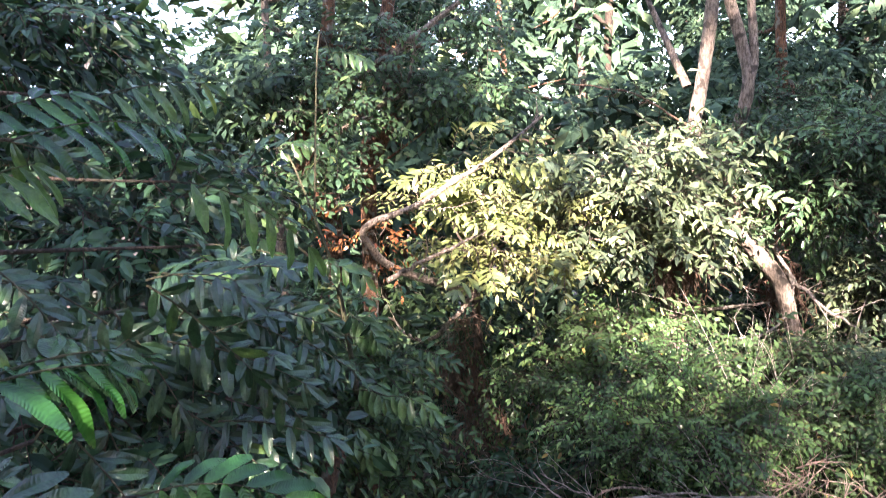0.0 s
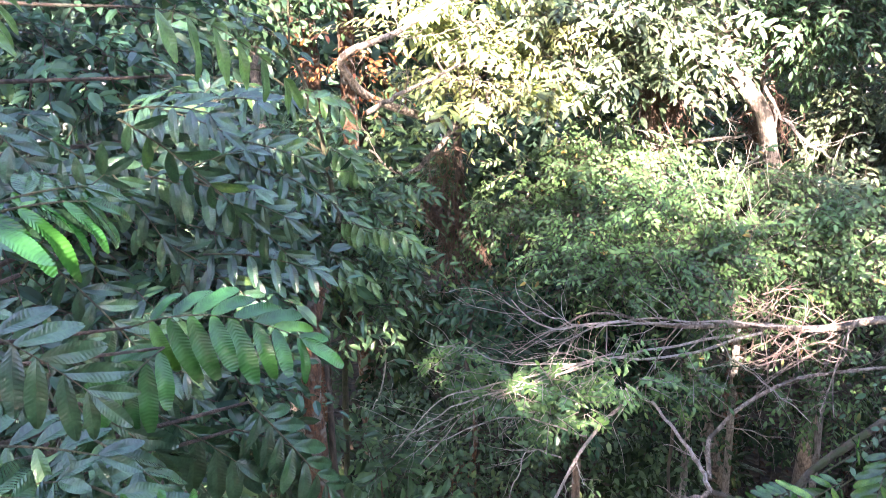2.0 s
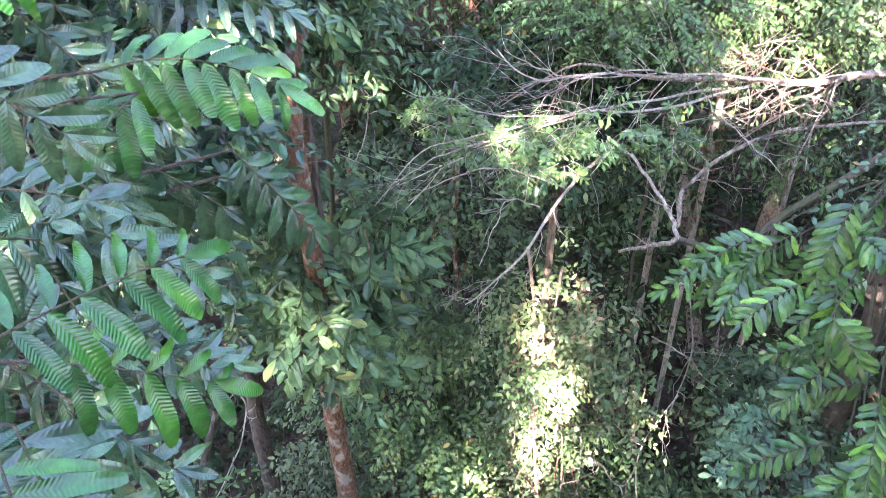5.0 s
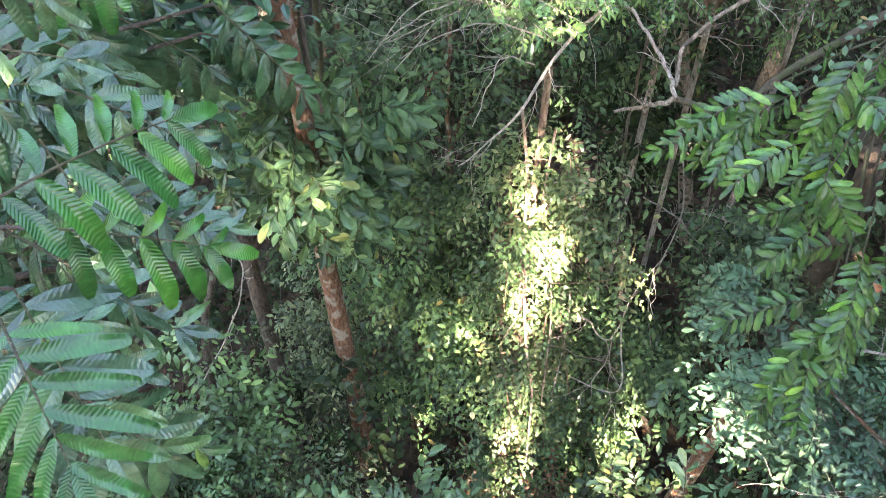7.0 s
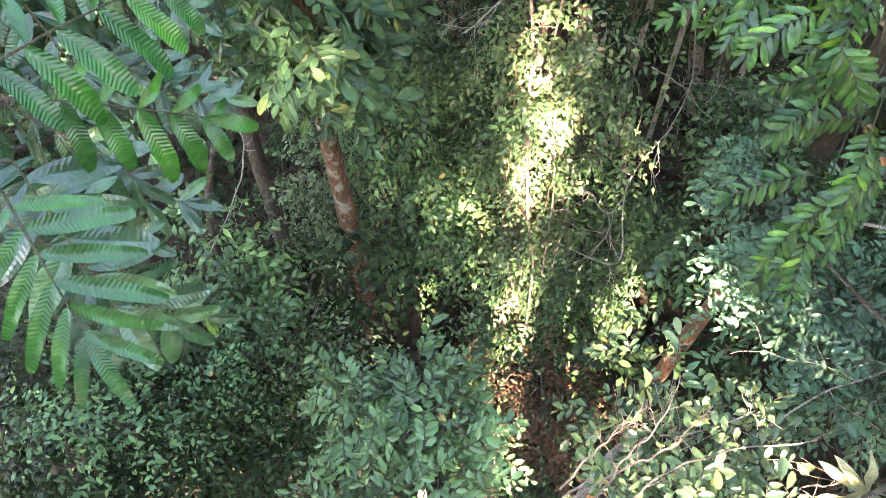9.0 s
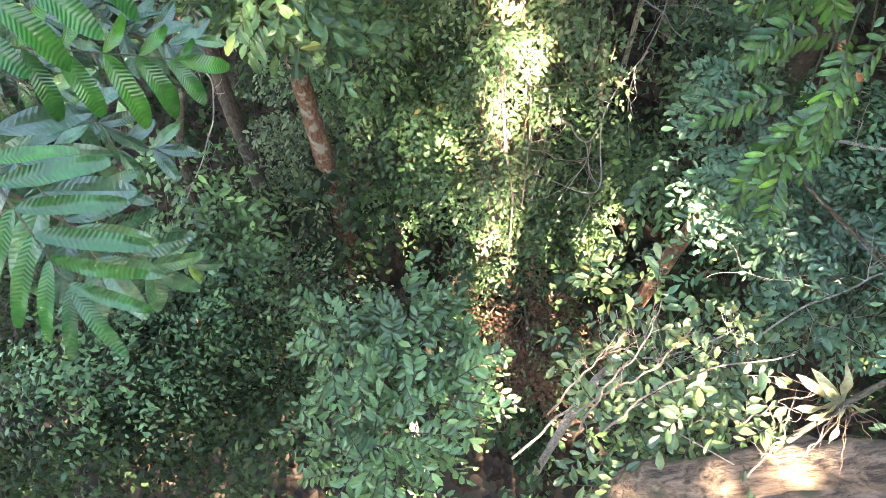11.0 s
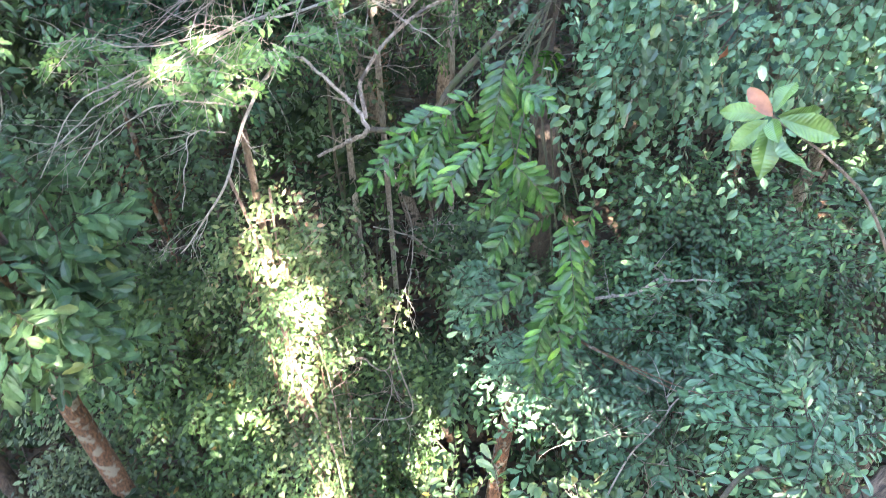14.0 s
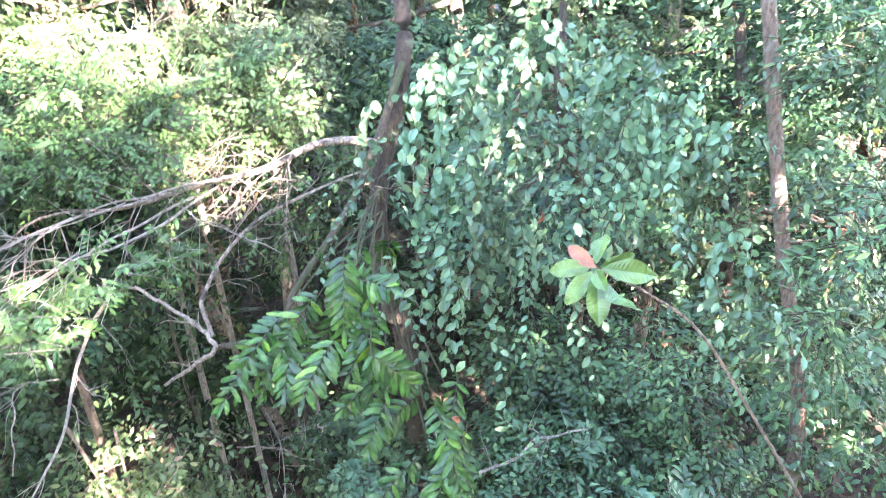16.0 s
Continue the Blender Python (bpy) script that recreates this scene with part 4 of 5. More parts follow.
    # large pinnate leaves on its lower side
    fr = [((2.08, 3.77, 7.07), (1.39, 3.49, 6.85)), ((2.05, 3.67, 6.94), (1.73, 3.32, 6.84)), ((2.41, 3.40, 7.06), (2.24, 2.93, 6.77)), ((2.41, 3.46, 7.31), (2.50, 3.13, 7.35)),
          ((2.64, 3.43, 6.94), (2.15, 3.19, 6.80)), ((2.30, 3.01, 6.58), (1.99, 2.82, 6.52)), ((2.59, 2.86, 6.52), (2.32, 2.30, 6.21)), ((2.39, 2.63, 6.07), (2.05, 2.34, 5.83)),
          ((2.70, 2.64, 6.29), (2.21, 2.45, 6.11)), ((2.82, 3.90, 7.29), (2.58, 3.45, 6.89)), ((2.46, 3.48, 6.82), (2.24, 3.07, 6.58)), ((2.25, 3.61, 6.81), (1.42, 3.57, 6.78)),
          ((2.90, 2.93, 6.48), (2.46, 2.59, 6.20)), ((2.48, 2.57, 5.92), (2.13, 2.29, 5.82)), ((2.60, 3.00, 6.46), (2.13, 2.95, 6.40))]
    org, d = lobe_points([((2.43, 3.77, 6.99), 0.4), ((2.66, 3.26, 6.46), 0.4), ((2.46, 2.80, 5.96), 0.35), ((3.02, 3.87, 7.05), 0.35), ((2.70, 2.87, 6.00), 0.35)], 17)
    fr += [(o, o + unit(q * (1, 1, 0.3) + np.array([-0.4, -0.4, -0.5])) * 0.55) for o, q in zip(org, d)]
    big = [((2.28, 3.29, 7.66), (2.05, 3.04, 7.30)), ((2.03, 3.10, 7.23), (1.66, 2.94, 7.08)), ((2.20, 3.00, 7.05), (2.30, 2.76, 6.9))]
    for k, (a, b) in enumerate(big):
        compound_leaf(t, a, b, 10, 0.135, LONGB, 240 + k, sag=0.15, face=(-0.5, -0.7, 0.5), hang=0.35, start=0.1, r=0.004)
        trunk_mesh("branch", [(3.77, 4.80, 6.9), (3.1, 4.0, 7.5), a], 0.012, 0.005, B_GREEN, t, sides=6, n=12)
    for k, (a, b) in enumerate(fr):
        compound_leaf(t, a, b, 10, 0.122, SMOOTHB, 140 + k, sag=0.12, face=(-0.2, -0.7, 0.8), hang=0.28, start=0.1, r=0.004, jit=1.9)
        if k < 15:
            s0 = np.array((3.76, 4.80, 6.14))
            s0[2] = a[2] - 0.25
            trunk_mesh("branch", [s0, (s0 + np.array(a)) / 2 + np.array([0, 0, 0.1]), a], 0.012, 0.005, B_GREEN, t, sides=6, n=12)


tangle_tree()


# ---------------------------------------------------------------- trees below
RED_FOOT = (-1.11, 4.50, 1.60)
t = tree("red_barked_tree", "reddish lichen-spotted trunk with broad leaves", [down(RED_FOOT, -0.3), RED_FOOT, (-1.20, 4.89, 3.27), (-1.21, 4.98, 4.25), (-1.16, 5.02, 5.41), (-1.16, 5.03, 6.56), (-1.15, 5.06, 7.19), (-1.11, 5.21, 7.70), (-1.02, 5.44, 7.94)],
         0.125, 0.06, B_RED, [((-1.42, 5.25, 5.8), 0.55), ((-0.85, 5.25, 5.55), 0.5), ((-1.22, 5.01, 5.3), 0.5), ((-1.75, 5.18, 5.35), 0.5), ((-1.02, 4.90, 4.83), 0.4), ((-0.7, 5.3, 6.1), 0.4)], 210, 0.19, M_MID, limb_from=(-1.19, 5.08, 5.49), fine=0.95, per=9, ratio=0.46, length=0.3, droop=0.1, shape=LEAFO, limb_r=0.02)
trunk_mesh("stem", [(-0.99, 4.97, 6.09), (-1.03, 5.02, 6.51), (-1.03, 5.12, 7.05), (-1.06, 5.27, 7.33)], 0.03, 0.02, B_DARK, t, sides=8)
crown(t, [((-1.39, 5.97, 8.15), (0.6, 0.5, 0.8)), ((-0.97, 6.14, 7.77), (0.5, 0.5, 0.7)), ((-1.45, 6.24, 8.39), (0.7, 0.5, 0.6)), ((-1.23, 6.71, 8.40), (0.8, 0.6, 0.6)), ((-1.66, 5.42, 6.61), (0.45, 0.4, 0.5))], 420, 0.18, M_MID, 0.4, 9, 0.45, 0.35, LEAF8)


def draped(name, label, trunk, r, lobes, n, leaf, mat, hang=0.22, bark=None, **kw):
    return tree(name, label, trunk, r, r * 0.7, bark or B_DARK, lobes, n, leaf, mat, limb_r=0.015, hang=hang, dense=1.4, fine=0.8, twigs=False, **kw)


column = draped("climber_column", "slender trunk wrapped in sunlit hanging climbers", [down((0.74, 3.66, 1.16)), (0.85, 4.75, 2.41), (0.93, 5.23, 3.75), (1.00, 5.50, 5.01), (1.03, 5.56, 6.05)], 0.05,
       [((1.08, 5.32, 4.54), 0.27), ((0.90, 5.12, 3.79), 0.29), ((1.05, 4.90, 3.13), 0.34), ((0.87, 4.64, 2.46), 0.34), ((0.97, 4.32, 1.94), 0.34), ((0.75, 3.81, 1.33), 0.34), ((1.09, 4.16, 1.64), 0.34), ((1.52, 5.23, 4.98), 0.28), ((1.31, 5.07, 4.63), 0.28), ((1.67, 5.08, 4.60), 0.22), ((0.60, 5.34, 4.62), 0.2), ((0.90, 5.42, 5.19), 0.22), ((1.77, 4.75, 3.94), 0.25)], 350, 0.11, M_CLIMBL, bark=B_WARM)
crown(column, [((1.04, 5.29, 4.23), 0.4), ((0.95, 5.05, 3.36), 0.4), ((0.94, 4.63, 2.34), 0.45), ((0.83, 4.05, 1.44), 0.45)], 190, 0.12, M_CLIMB, name="climber", hang=0.35)["kind"] = "stuff"
roots(column, [((1.06, 5.31, 4.38), 0.3), ((0.98, 4.90, 3.13), 0.35), ((0.87, 4.20, 1.75), 0.35)], 90, 0.9)
withered_heap = draped("withered_climber", "withered brown climber hanging in a loose heap", [down((1.14, 2.27, 0.74)), (1.05, 2.61, 1.56), (1.02, 3.11, 1.94)], 0.02,
       [((1.04, 3.05, 1.70), 0.4), ((1.16, 2.63, 1.47), 0.45), ((0.89, 2.32, 1.14), 0.4)], 150, 0.1, M_DRY)
roots(withered_heap, [((1.04, 3.05, 1.9), 0.4), ((1.16, 2.63, 1.7), 0.45), ((0.89, 2.32, 1.4), 0.4)], 90, 0.8)
crown(withered_heap, [((1.0, 2.9, 1.8), 0.45), ((0.95, 2.4, 1.3), 0.4)], 26, 0.1, M_CLIMBL, name="climber", hang=0.4)["kind"] = "stuff"
draped("climber_curtain", "tangle of brown and green climbers hanging over a thin tree", [down((1.67, 3.75, 0.88)), (2.13, 4.93, 2.04), (2.11, 5.37, 3.10), (1.99, 5.79, 4.54)], 0.04,
       [((1.58, 5.52, 4.0), 0.34), ((1.66, 5.36, 3.28), 0.42), ((1.60, 5.13, 2.53), 0.55), ((1.77, 4.74, 1.84), 0.6), ((1.48, 4.17, 1.14), 0.6)], 300, 0.12, M_CLIMB)
draped("draped_tree", "small tree smothered in dark green climber leaves", [down((-0.51, 4.48, 0.63)), (-0.37, 5.25, 1.97), (-0.24, 5.86, 3.17), (-0.13, 6.22, 4.06)], 0.07,
       [((-0.53, 6.17, 4.04), 0.6), ((-0.02, 5.98, 3.54), 0.6), ((-0.65, 5.91, 3.24), 0.6), ((0.10, 5.71, 2.78), 0.6), ((-0.48, 5.55, 2.55), 0.65), ((0.22, 5.19, 2.16), 0.55), ((-0.23, 5.00, 1.81), 0.5), ((0.53, 5.92, 3.37), 0.4)], 540, 0.13, M_CLIMB)
draped("draped_tree", "sapling with hanging pale and brown climber leaves", [down((-2.75, 3.73, 1.94)), (-2.63, 4.44, 3.12), (-2.45, 5.02, 3.99)], 0.05,
       [((-2.86, 4.18, 3.45), 0.45), ((-2.64, 3.86, 2.46), 0.55), ((-3.05, 3.64, 2.59), 0.6)], 180, 0.15, M_GREY)
draped("understory_tree", "low bushy tree with fine fresh green leaves", [down((-1.73, 4.10, 1.04)), (-1.74, 4.84, 1.90)], 0.06,
       [((-1.62, 5.02, 2.2), 0.5), ((-1.53, 5.51, 2.67), 0.4), ((-1.61, 4.78, 1.72), 0.6), ((-1.49, 3.53, 1.53), 0.6), ((-1.91, 3.23, 1.38), 0.5)], 300, 0.11, M_LIGHT)
hollow_tree = thing("shaded_leaning_tree", down((-1.85, 3.7, 1.0)), "dark leaning trunk in a shaded hollow", "tree")
trunk_mesh("trunk", [down((-1.85, 3.7, 1.0)), (-1.96, 4.30, 1.64), (-2.10, 5.00, 2.45), (-2.21, 5.41, 3.29), (-2.27, 5.72, 4.00), (-2.5, 6.3, 5.2)], 0.11, 0.08, B_DARK, hollow_tree, sides=16)
draped("understory_tree", "slender tree with a drooping crown toned dark for shade", [down((3.52, 6.17, 1.21)), (3.51, 6.29, 2.23), (3.42, 6.31, 3.32), (3.27, 6.32, 4.17)], 0.075,
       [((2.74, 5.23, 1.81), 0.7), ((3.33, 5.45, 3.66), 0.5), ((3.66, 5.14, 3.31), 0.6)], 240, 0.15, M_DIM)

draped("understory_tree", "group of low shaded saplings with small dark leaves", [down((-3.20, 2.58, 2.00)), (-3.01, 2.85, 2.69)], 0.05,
       [((-2.98, 3.03, 2.87), 0.6), ((-3.56, 2.64, 2.98), 0.6), ((-2.41, 3.09, 2.34), 0.55), ((-3.83, 1.99, 3.26), 0.6), ((-2.84, 2.14, 2.83), 0.6), ((-1.95, 2.19, 2.56), 0.6), ((-1.51, 2.69, 2.29), 0.5), ((-4.11, 2.86, 3.38), 0.5), ((-3.18, 1.35, 3.01), 0.6), ((-2.22, 1.34, 2.64), 0.6)], 560, 0.13, M_UNDER_SHADE, hang=0.1)
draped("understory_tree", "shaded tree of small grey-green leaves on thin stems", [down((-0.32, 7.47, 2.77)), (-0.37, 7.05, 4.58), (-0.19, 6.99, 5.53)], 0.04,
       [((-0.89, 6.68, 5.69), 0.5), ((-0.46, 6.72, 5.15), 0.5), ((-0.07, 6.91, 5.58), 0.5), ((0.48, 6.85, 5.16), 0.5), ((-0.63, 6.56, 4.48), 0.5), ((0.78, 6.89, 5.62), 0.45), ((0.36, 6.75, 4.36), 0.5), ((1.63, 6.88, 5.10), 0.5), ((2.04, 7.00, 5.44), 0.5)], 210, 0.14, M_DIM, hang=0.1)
for top, tufts in [((-3.02, 2.13, 3.32), [(-3.35, 2.21, 3.90), (-2.95, 2.31, 3.85), (-2.66, 2.06, 3.75), (-2.96, 1.93, 3.96)]),
                   ((-2.51, 2.46, 2.76), [(-2.88, 2.55, 3.33), (-2.42, 2.66, 3.30), (-2.11, 2.38, 3.20), (-2.48, 2.24, 3.40)]),
                   ((-1.90, 3.06, 2.36), [(-2.32, 3.18, 2.92), (-1.79, 3.28, 2.93), (-1.46, 2.97, 2.82), (-1.91, 2.83, 2.98)]),
                   ((-3.29, 1.81, 3.59), [(-3.59, 1.89, 4.17), (-3.23, 1.99, 4.12), (-2.96, 1.75, 4.02), (-3.22, 1.64, 4.24)])]:
    draped("sapling", "fresh green sapling with clumps of small leaves in shade", [down(top), top], 0.02, [(q, 0.24) for q in tufts], 24, 0.1, M_MID, hang=0.0, ratio=0.45)
# pale-leaved bush on a leaning trunk
t = tree("leaning_tree", "leaning brown trunk under a spreading grey-green crown", [down((2.53, 3.33, 0.92)), (2.65, 3.35, 2.31), (2.68, 3.31, 3.23), (2.73, 3.23, 4.17), (2.94, 3.17, 4.75)], 0.1, 0.06, B_RED,
         [((2.80, 3.36, 4.71), 0.45), ((2.86, 3.04, 4.51), 0.5), ((3.14, 2.62, 4.57), 0.5), ((2.75, 2.45, 4.52), 0.5), ((3.04, 1.90, 4.70), 0.5), ((2.85, 3.73, 4.71), 0.35), ((3.78, 2.50, 4.91), 0.6), ((3.57, 1.80, 4.72), 0.6), ((3.16, 0.85, 5.93), 0.35), ((3.36, 1.19, 5.65), 0.35)],
         620, 0.098, M_HANG, per=10, ratio=0.48, length=0.36, droop=0.2, shape=LEAFO, limb_r=0.009, fine=1.0, dense=1.2)
t = tree("grey_leaved_bush", "bush with large grey-green leaves below the viewpoint", [down((-0.2, 1.0, 2.0)), (-0.24, 1.15, 4.6), (-0.24, 1.27, 5.4)], 0.05, 0.02, B_TWIG,
         [((-0.41, 1.35, 5.89), 0.31), ((-0.11, 1.41, 5.89), 0.31), ((-0.56, 1.14, 5.86), 0.22), ((-0.21, 1.0, 5.98), 0.31), ((0.07, 1.22, 5.83), 0.22), ((-0.37, 0.78, 6.06), 0.31)], 190, 0.082, M_GREY, per=12, ratio=0.44, length=0.27, shape=LEAF8, limb_r=0.01, fine=1.0, dense=1.2)
t = tree("broad_leaved_bush", "sunlit bush with pale oval leaves on thin grey stems", [down((1.06, 1.44, 1.58)), (1.15, 1.50, 3.67), (1.36, 1.66, 4.18)], 0.05, 0.03, B_TWIG,
         [((1.41, 2.01, 4.52), 0.4), ((1.71, 1.69, 4.60), 0.45), ((1.98, 1.58, 4.77), 0.35), ((1.73, 1.23, 4.81), 0.4), ((1.97, 1.25, 5.01), 0.3), ((1.25, 0.93, 4.72), 0.35), ((1.60, 0.84, 5.01), 0.3), ((1.71, 0.64, 5.39), (0.3, 0.2, 0.15)), ((1.97, 0.73, 5.56), (0.22, 0.15, 0.1))], 170, 0.112, M_BROAD, per=8, ratio=0.5, length=0.3, shape=LEAFO, limb_r=0.01, fine=1.0, dense=1.2)
bare_branch("stem", t, [(0.50, 1.04, 3.91), (1.00, 1.34, 4.23), (1.52, 1.50, 4.60), (2.11, 1.63, 4.95)], 0.012, 0.006, B_TWIG, 51, 8, 0.4, 1)
for k, pts in enumerate([[(0.68, 1.12, 5.01), (0.86, 1.28, 5.13), (1.05, 1.41, 5.26), (1.21, 1.53, 5.39)], [(0.73, 1.04, 5.00), (1.02, 1.18, 5.14), (1.22, 1.23, 5.25), (1.42, 1.32, 5.38), (1.61, 1.48, 5.55)], [(0.88, 1.00, 5.02), (1.08, 1.25, 5.17), (1.32, 1.44, 5.33), (1.46, 1.70, 5.52)], [(1.03, 0.97, 5.04), (1.31, 1.14, 5.20), (1.66, 1.23, 5.38), (2.15, 1.22, 5.64)]]):
    bare_branch("stem", t, pts, 0.008, 0.004, B_PINK, 540 + k, 6, 0.3, 1)

# hanging oval leaves at the side
def leaf_strings(parent, lobes, n, mat):
    """Thin hanging shoots, each a string of oval leaves set left and right."""
    org, d = lobe_points(lobes, n)
    k = 15
    s = np.linspace(0, 1, k)
    length = rng.uniform(0.35, 1.0, (n, 1))
    out = unit(rng.normal(0, 1, (n, 3)) * np.array([1, 1, 0.2]))
    p = org[:, None] + out[:, None] * (0.28 * length * np.sqrt(s))[..., None] + np.array([0, 0, -1.0]) * (length * s ** 1.4)[..., None]
    V, F = tubes(p, 0.004, 0.0018, 4)
    link_mesh("twig_mass", V, F, B_GREEN, parent, kind="stuff")
    side = unit(np.cross(out, np.array([0, 0, 1.0])))[:, None] * np.where(np.arange(k) % 2, 1.0, -1.0)[None, :, None]
    y = side * 0.8 + np.array([0, 0, -0.75]) + rng.normal(0, 0.22, (n, k, 3))
    z = np.array([-0.55, -0.5, 0.55]) + rng.normal(0, 0.3, (n, k, 3))
    keep = rng.random(n * k) < 0.86
    L = rng.uniform(0.065, 0.108, n * k) * np.repeat(rng.uniform(0.85, 1.1, n), k)
    V, F = blades(p.reshape(-1, 3)[keep], y.reshape(-1, 3)[keep], z.reshape(-1, 3)[keep], L[keep], (L * 0.6)[keep], LEAF8)
    link_mesh("hanging_foliage", V, F, mat, parent, smooth=False)


t = tree("hanging_leaf_tree", "thin tree with strings of small oval hanging leaves", [down((7.86, 4.43, 3.65)), (5.38, 3.52, 6.08), (4.51, 3.36, 7.82), (4.54, 3.44, 8.77)], 0.07, 0.03, B_DARK,
         [((3.73, 3.17, 8.16), 0.5), ((3.99, 2.84, 8.16), 0.5), ((3.50, 3.40, 7.86), 0.4), ((3.63, 3.08, 7.40), 0.45), ((3.45, 3.36, 7.30), 0.4), ((4.06, 2.52, 7.88), 0.35), ((3.80, 3.27, 8.51), 0.5), ((4.20, 2.21, 8.33), 0.4), ((3.53, 4.05, 8.04), 0.3), ((3.16, 4.14, 6.97), 0.35), ((3.31, 4.10, 7.53), 0.4)],
         0, 0.11, M_GREY, limb_r=0.01)
crown(t, [((3.59, 3.04, 8.23), 0.5), ((3.84, 2.73, 8.23), 0.5), ((3.37, 3.27, 7.94), 0.45), ((3.50, 2.97, 7.50), 0.5), ((3.33, 3.24, 7.39), 0.45), ((3.91, 2.42, 7.96), 0.4), ((3.65, 3.14, 8.57), 0.5), ((4.20, 2.21, 8.33), 0.4), ((3.47, 3.98, 8.07), 0.3), ((3.11, 4.07, 7.02), 0.35), ((3.25, 4.03, 7.57), 0.4), ((3.74, 1.46, 7.69), 0.3)],
      64, 0.085, M_HANG, 0.54, 16, 0.6, 0.75, LEAF8, hang=0.5, fine=1.0, jit=0.8, twigmat=B_GREEN)
leaf_strings(t, [((3.30, 3.25, 8.55), 0.45), ((3.65, 2.85, 8.65), 0.45), ((3.05, 3.45, 8.35), 0.35), ((3.85, 2.50, 8.50), 0.35), ((3.15, 2.95, 7.95), 0.4), ((3.40, 2.65, 7.95), 0.35), ((3.95, 2.10, 8.45), 0.4), ((2.95, 2.85, 7.65), 0.3), ((3.7, 1.6, 7.85), 0.3)], 105, M_HANG)
trunk_mesh("stem", [(3.57, 3.00, 8.42), (3.35, 3.05, 8.06), (3.12, 2.98, 7.63), (2.97, 2.88, 7.15)], 0.008, 0.006, B_TWIG, t, sides=6)

t = tree("understory_tree", "dense shaded tree with a layered dark green crown", [down((5.34, 2.77, 1.50)), (5.13, 3.20, 3.04), (5.15, 3.50, 4.63)], 0.09, 0.05, B_DARK,
         [((4.26, 3.40, 4.67), 0.6), ((4.71, 2.77, 4.68), 0.7), ((4.91, 3.53, 5.04), 0.7), ((5.38, 2.59, 5.25), 0.6), ((4.06, 2.92, 4.25), 0.6), ((4.51, 2.11, 4.49), 0.7), ((5.00, 1.82, 5.12), 0.6), ((5.11, 4.07, 5.33), 0.6), ((4.56, 1.37, 4.84), 0.6)],
         760, 0.13, M_MID, per=9, ratio=0.42, length=0.45, limb_r=0.02)
t = tree("slim_trunk_tree", "straight slim trunk with mottled grey-brown bark", [down((6.07, 1.12, 3.42)), (5.79, 1.37, 4.75), (5.85, 1.93, 6.66), (5.90, 2.35, 8.07), (5.91, 2.58, 8.95), (6.11, 3.02, 10.54)], 0.066, 0.052, B_WARM,
         [((5.95, 1.84, 8.39), 0.4), ((5.00, 1.17, 6.84), 0.4), ((5.50, 1.25, 7.35), 0.4), ((4.79, 1.72, 6.23), 0.35)], 90, 0.14, M_MID, shape=LEAF8, limb_r=0.012)


def rosette():
    """Young shoot with a whorl of big leaves at its end."""
    c = np.array((2.26, 1.43, 8.38))
    t = thing("leaf_rosette_shoot", (2.99, 0.61, 7.08), "thin shoot ending in a whorl of large fresh leaves", "plant")
    trunk_mesh("stem", [(2.99, 0.61, 7.08), (2.75, 0.85, 7.63), (2.56, 1.07, 8.07), (2.37, 1.24, 8.29), c], 0.008, 0.006, B_WARM, t, sides=8)
    tgt = [((2.14, 1.59, 8.36)), ((2.09, 1.45, 8.28)), ((2.11, 1.28, 8.25)), ((2.18, 1.18, 8.27)), ((2.39, 1.21, 8.39)), ((2.41, 1.32, 8.41)), ((2.41, 1.51, 8.48)), ((2.14, 1.32, 8.40))]
    me = blade_mesh("whorl_blade", M_WHORL, 0.46, 13, 0.0055, 0.3, 0.26, 0.03, 77, 0.55)
    for k, q in enumerate(tgt):
        y = np.array(q) - c
        tilt = np.random.default_rng(k + 3).normal(0, 0.55, 3)
        place_blade("leaf", me, c + y * 0.1, y, unit(-c + np.array([0, 0, 10.0])) + tilt + np.array([0, 0, 0.35]), np.linalg.norm(y) * 0.86, t)
    brown = blade_mesh("brown_blade", M_RUSTS, 0.46, 9, 0.002, 0.2, 0.2, 0.02, 78, 0.5)
    y = (np.array((2.22, 1.57, 8.46)) - c) * 0.85
    place_blade("leaf", brown, c, y, -c + np.array([0, 0, 10.0]), np.linalg.norm(y), t)["label"] = "reddish brown young leaf"


M_WHORL = leaf_mat("whorl_leaf", [(0, G(0.09, 0.21, 0.05)), (1, G(0.15, 0.28, 0.07))], 0.3, 0.3, True, 0.06)
M_RUSTS = leaf_mat("brown_whorl_leaf", [(0, G(0.36, 0.16, 0.07)), (1, G(0.36, 0.16, 0.07))], 0.4, 0.3, True, 0.08)
rosette()
withered = blade_mesh("withered_blade", M_RUSTS, 0.5, 6, 0.003, 0.3, 0.3, 0.04, 79)
for host, spot, way, size in [("tangled_tree", (2.41, 2.48, 6.72), (0.6, -0.3, -0.5), 0.09), ("hanging_leaf_tree", (3.32, 2.56, 7.82), (-0.3, -0.1, -1), 0.1), ("hanging_leaf_tree", (3.46, 2.70, 8.24), (0.3, -0.1, -1), 0.09)]:
    place_blade("leaf", withered, spot, way, (0.1, -0.9, 0.4), size, bpy.data.objects[host])["label"] = "single withered orange leaf"


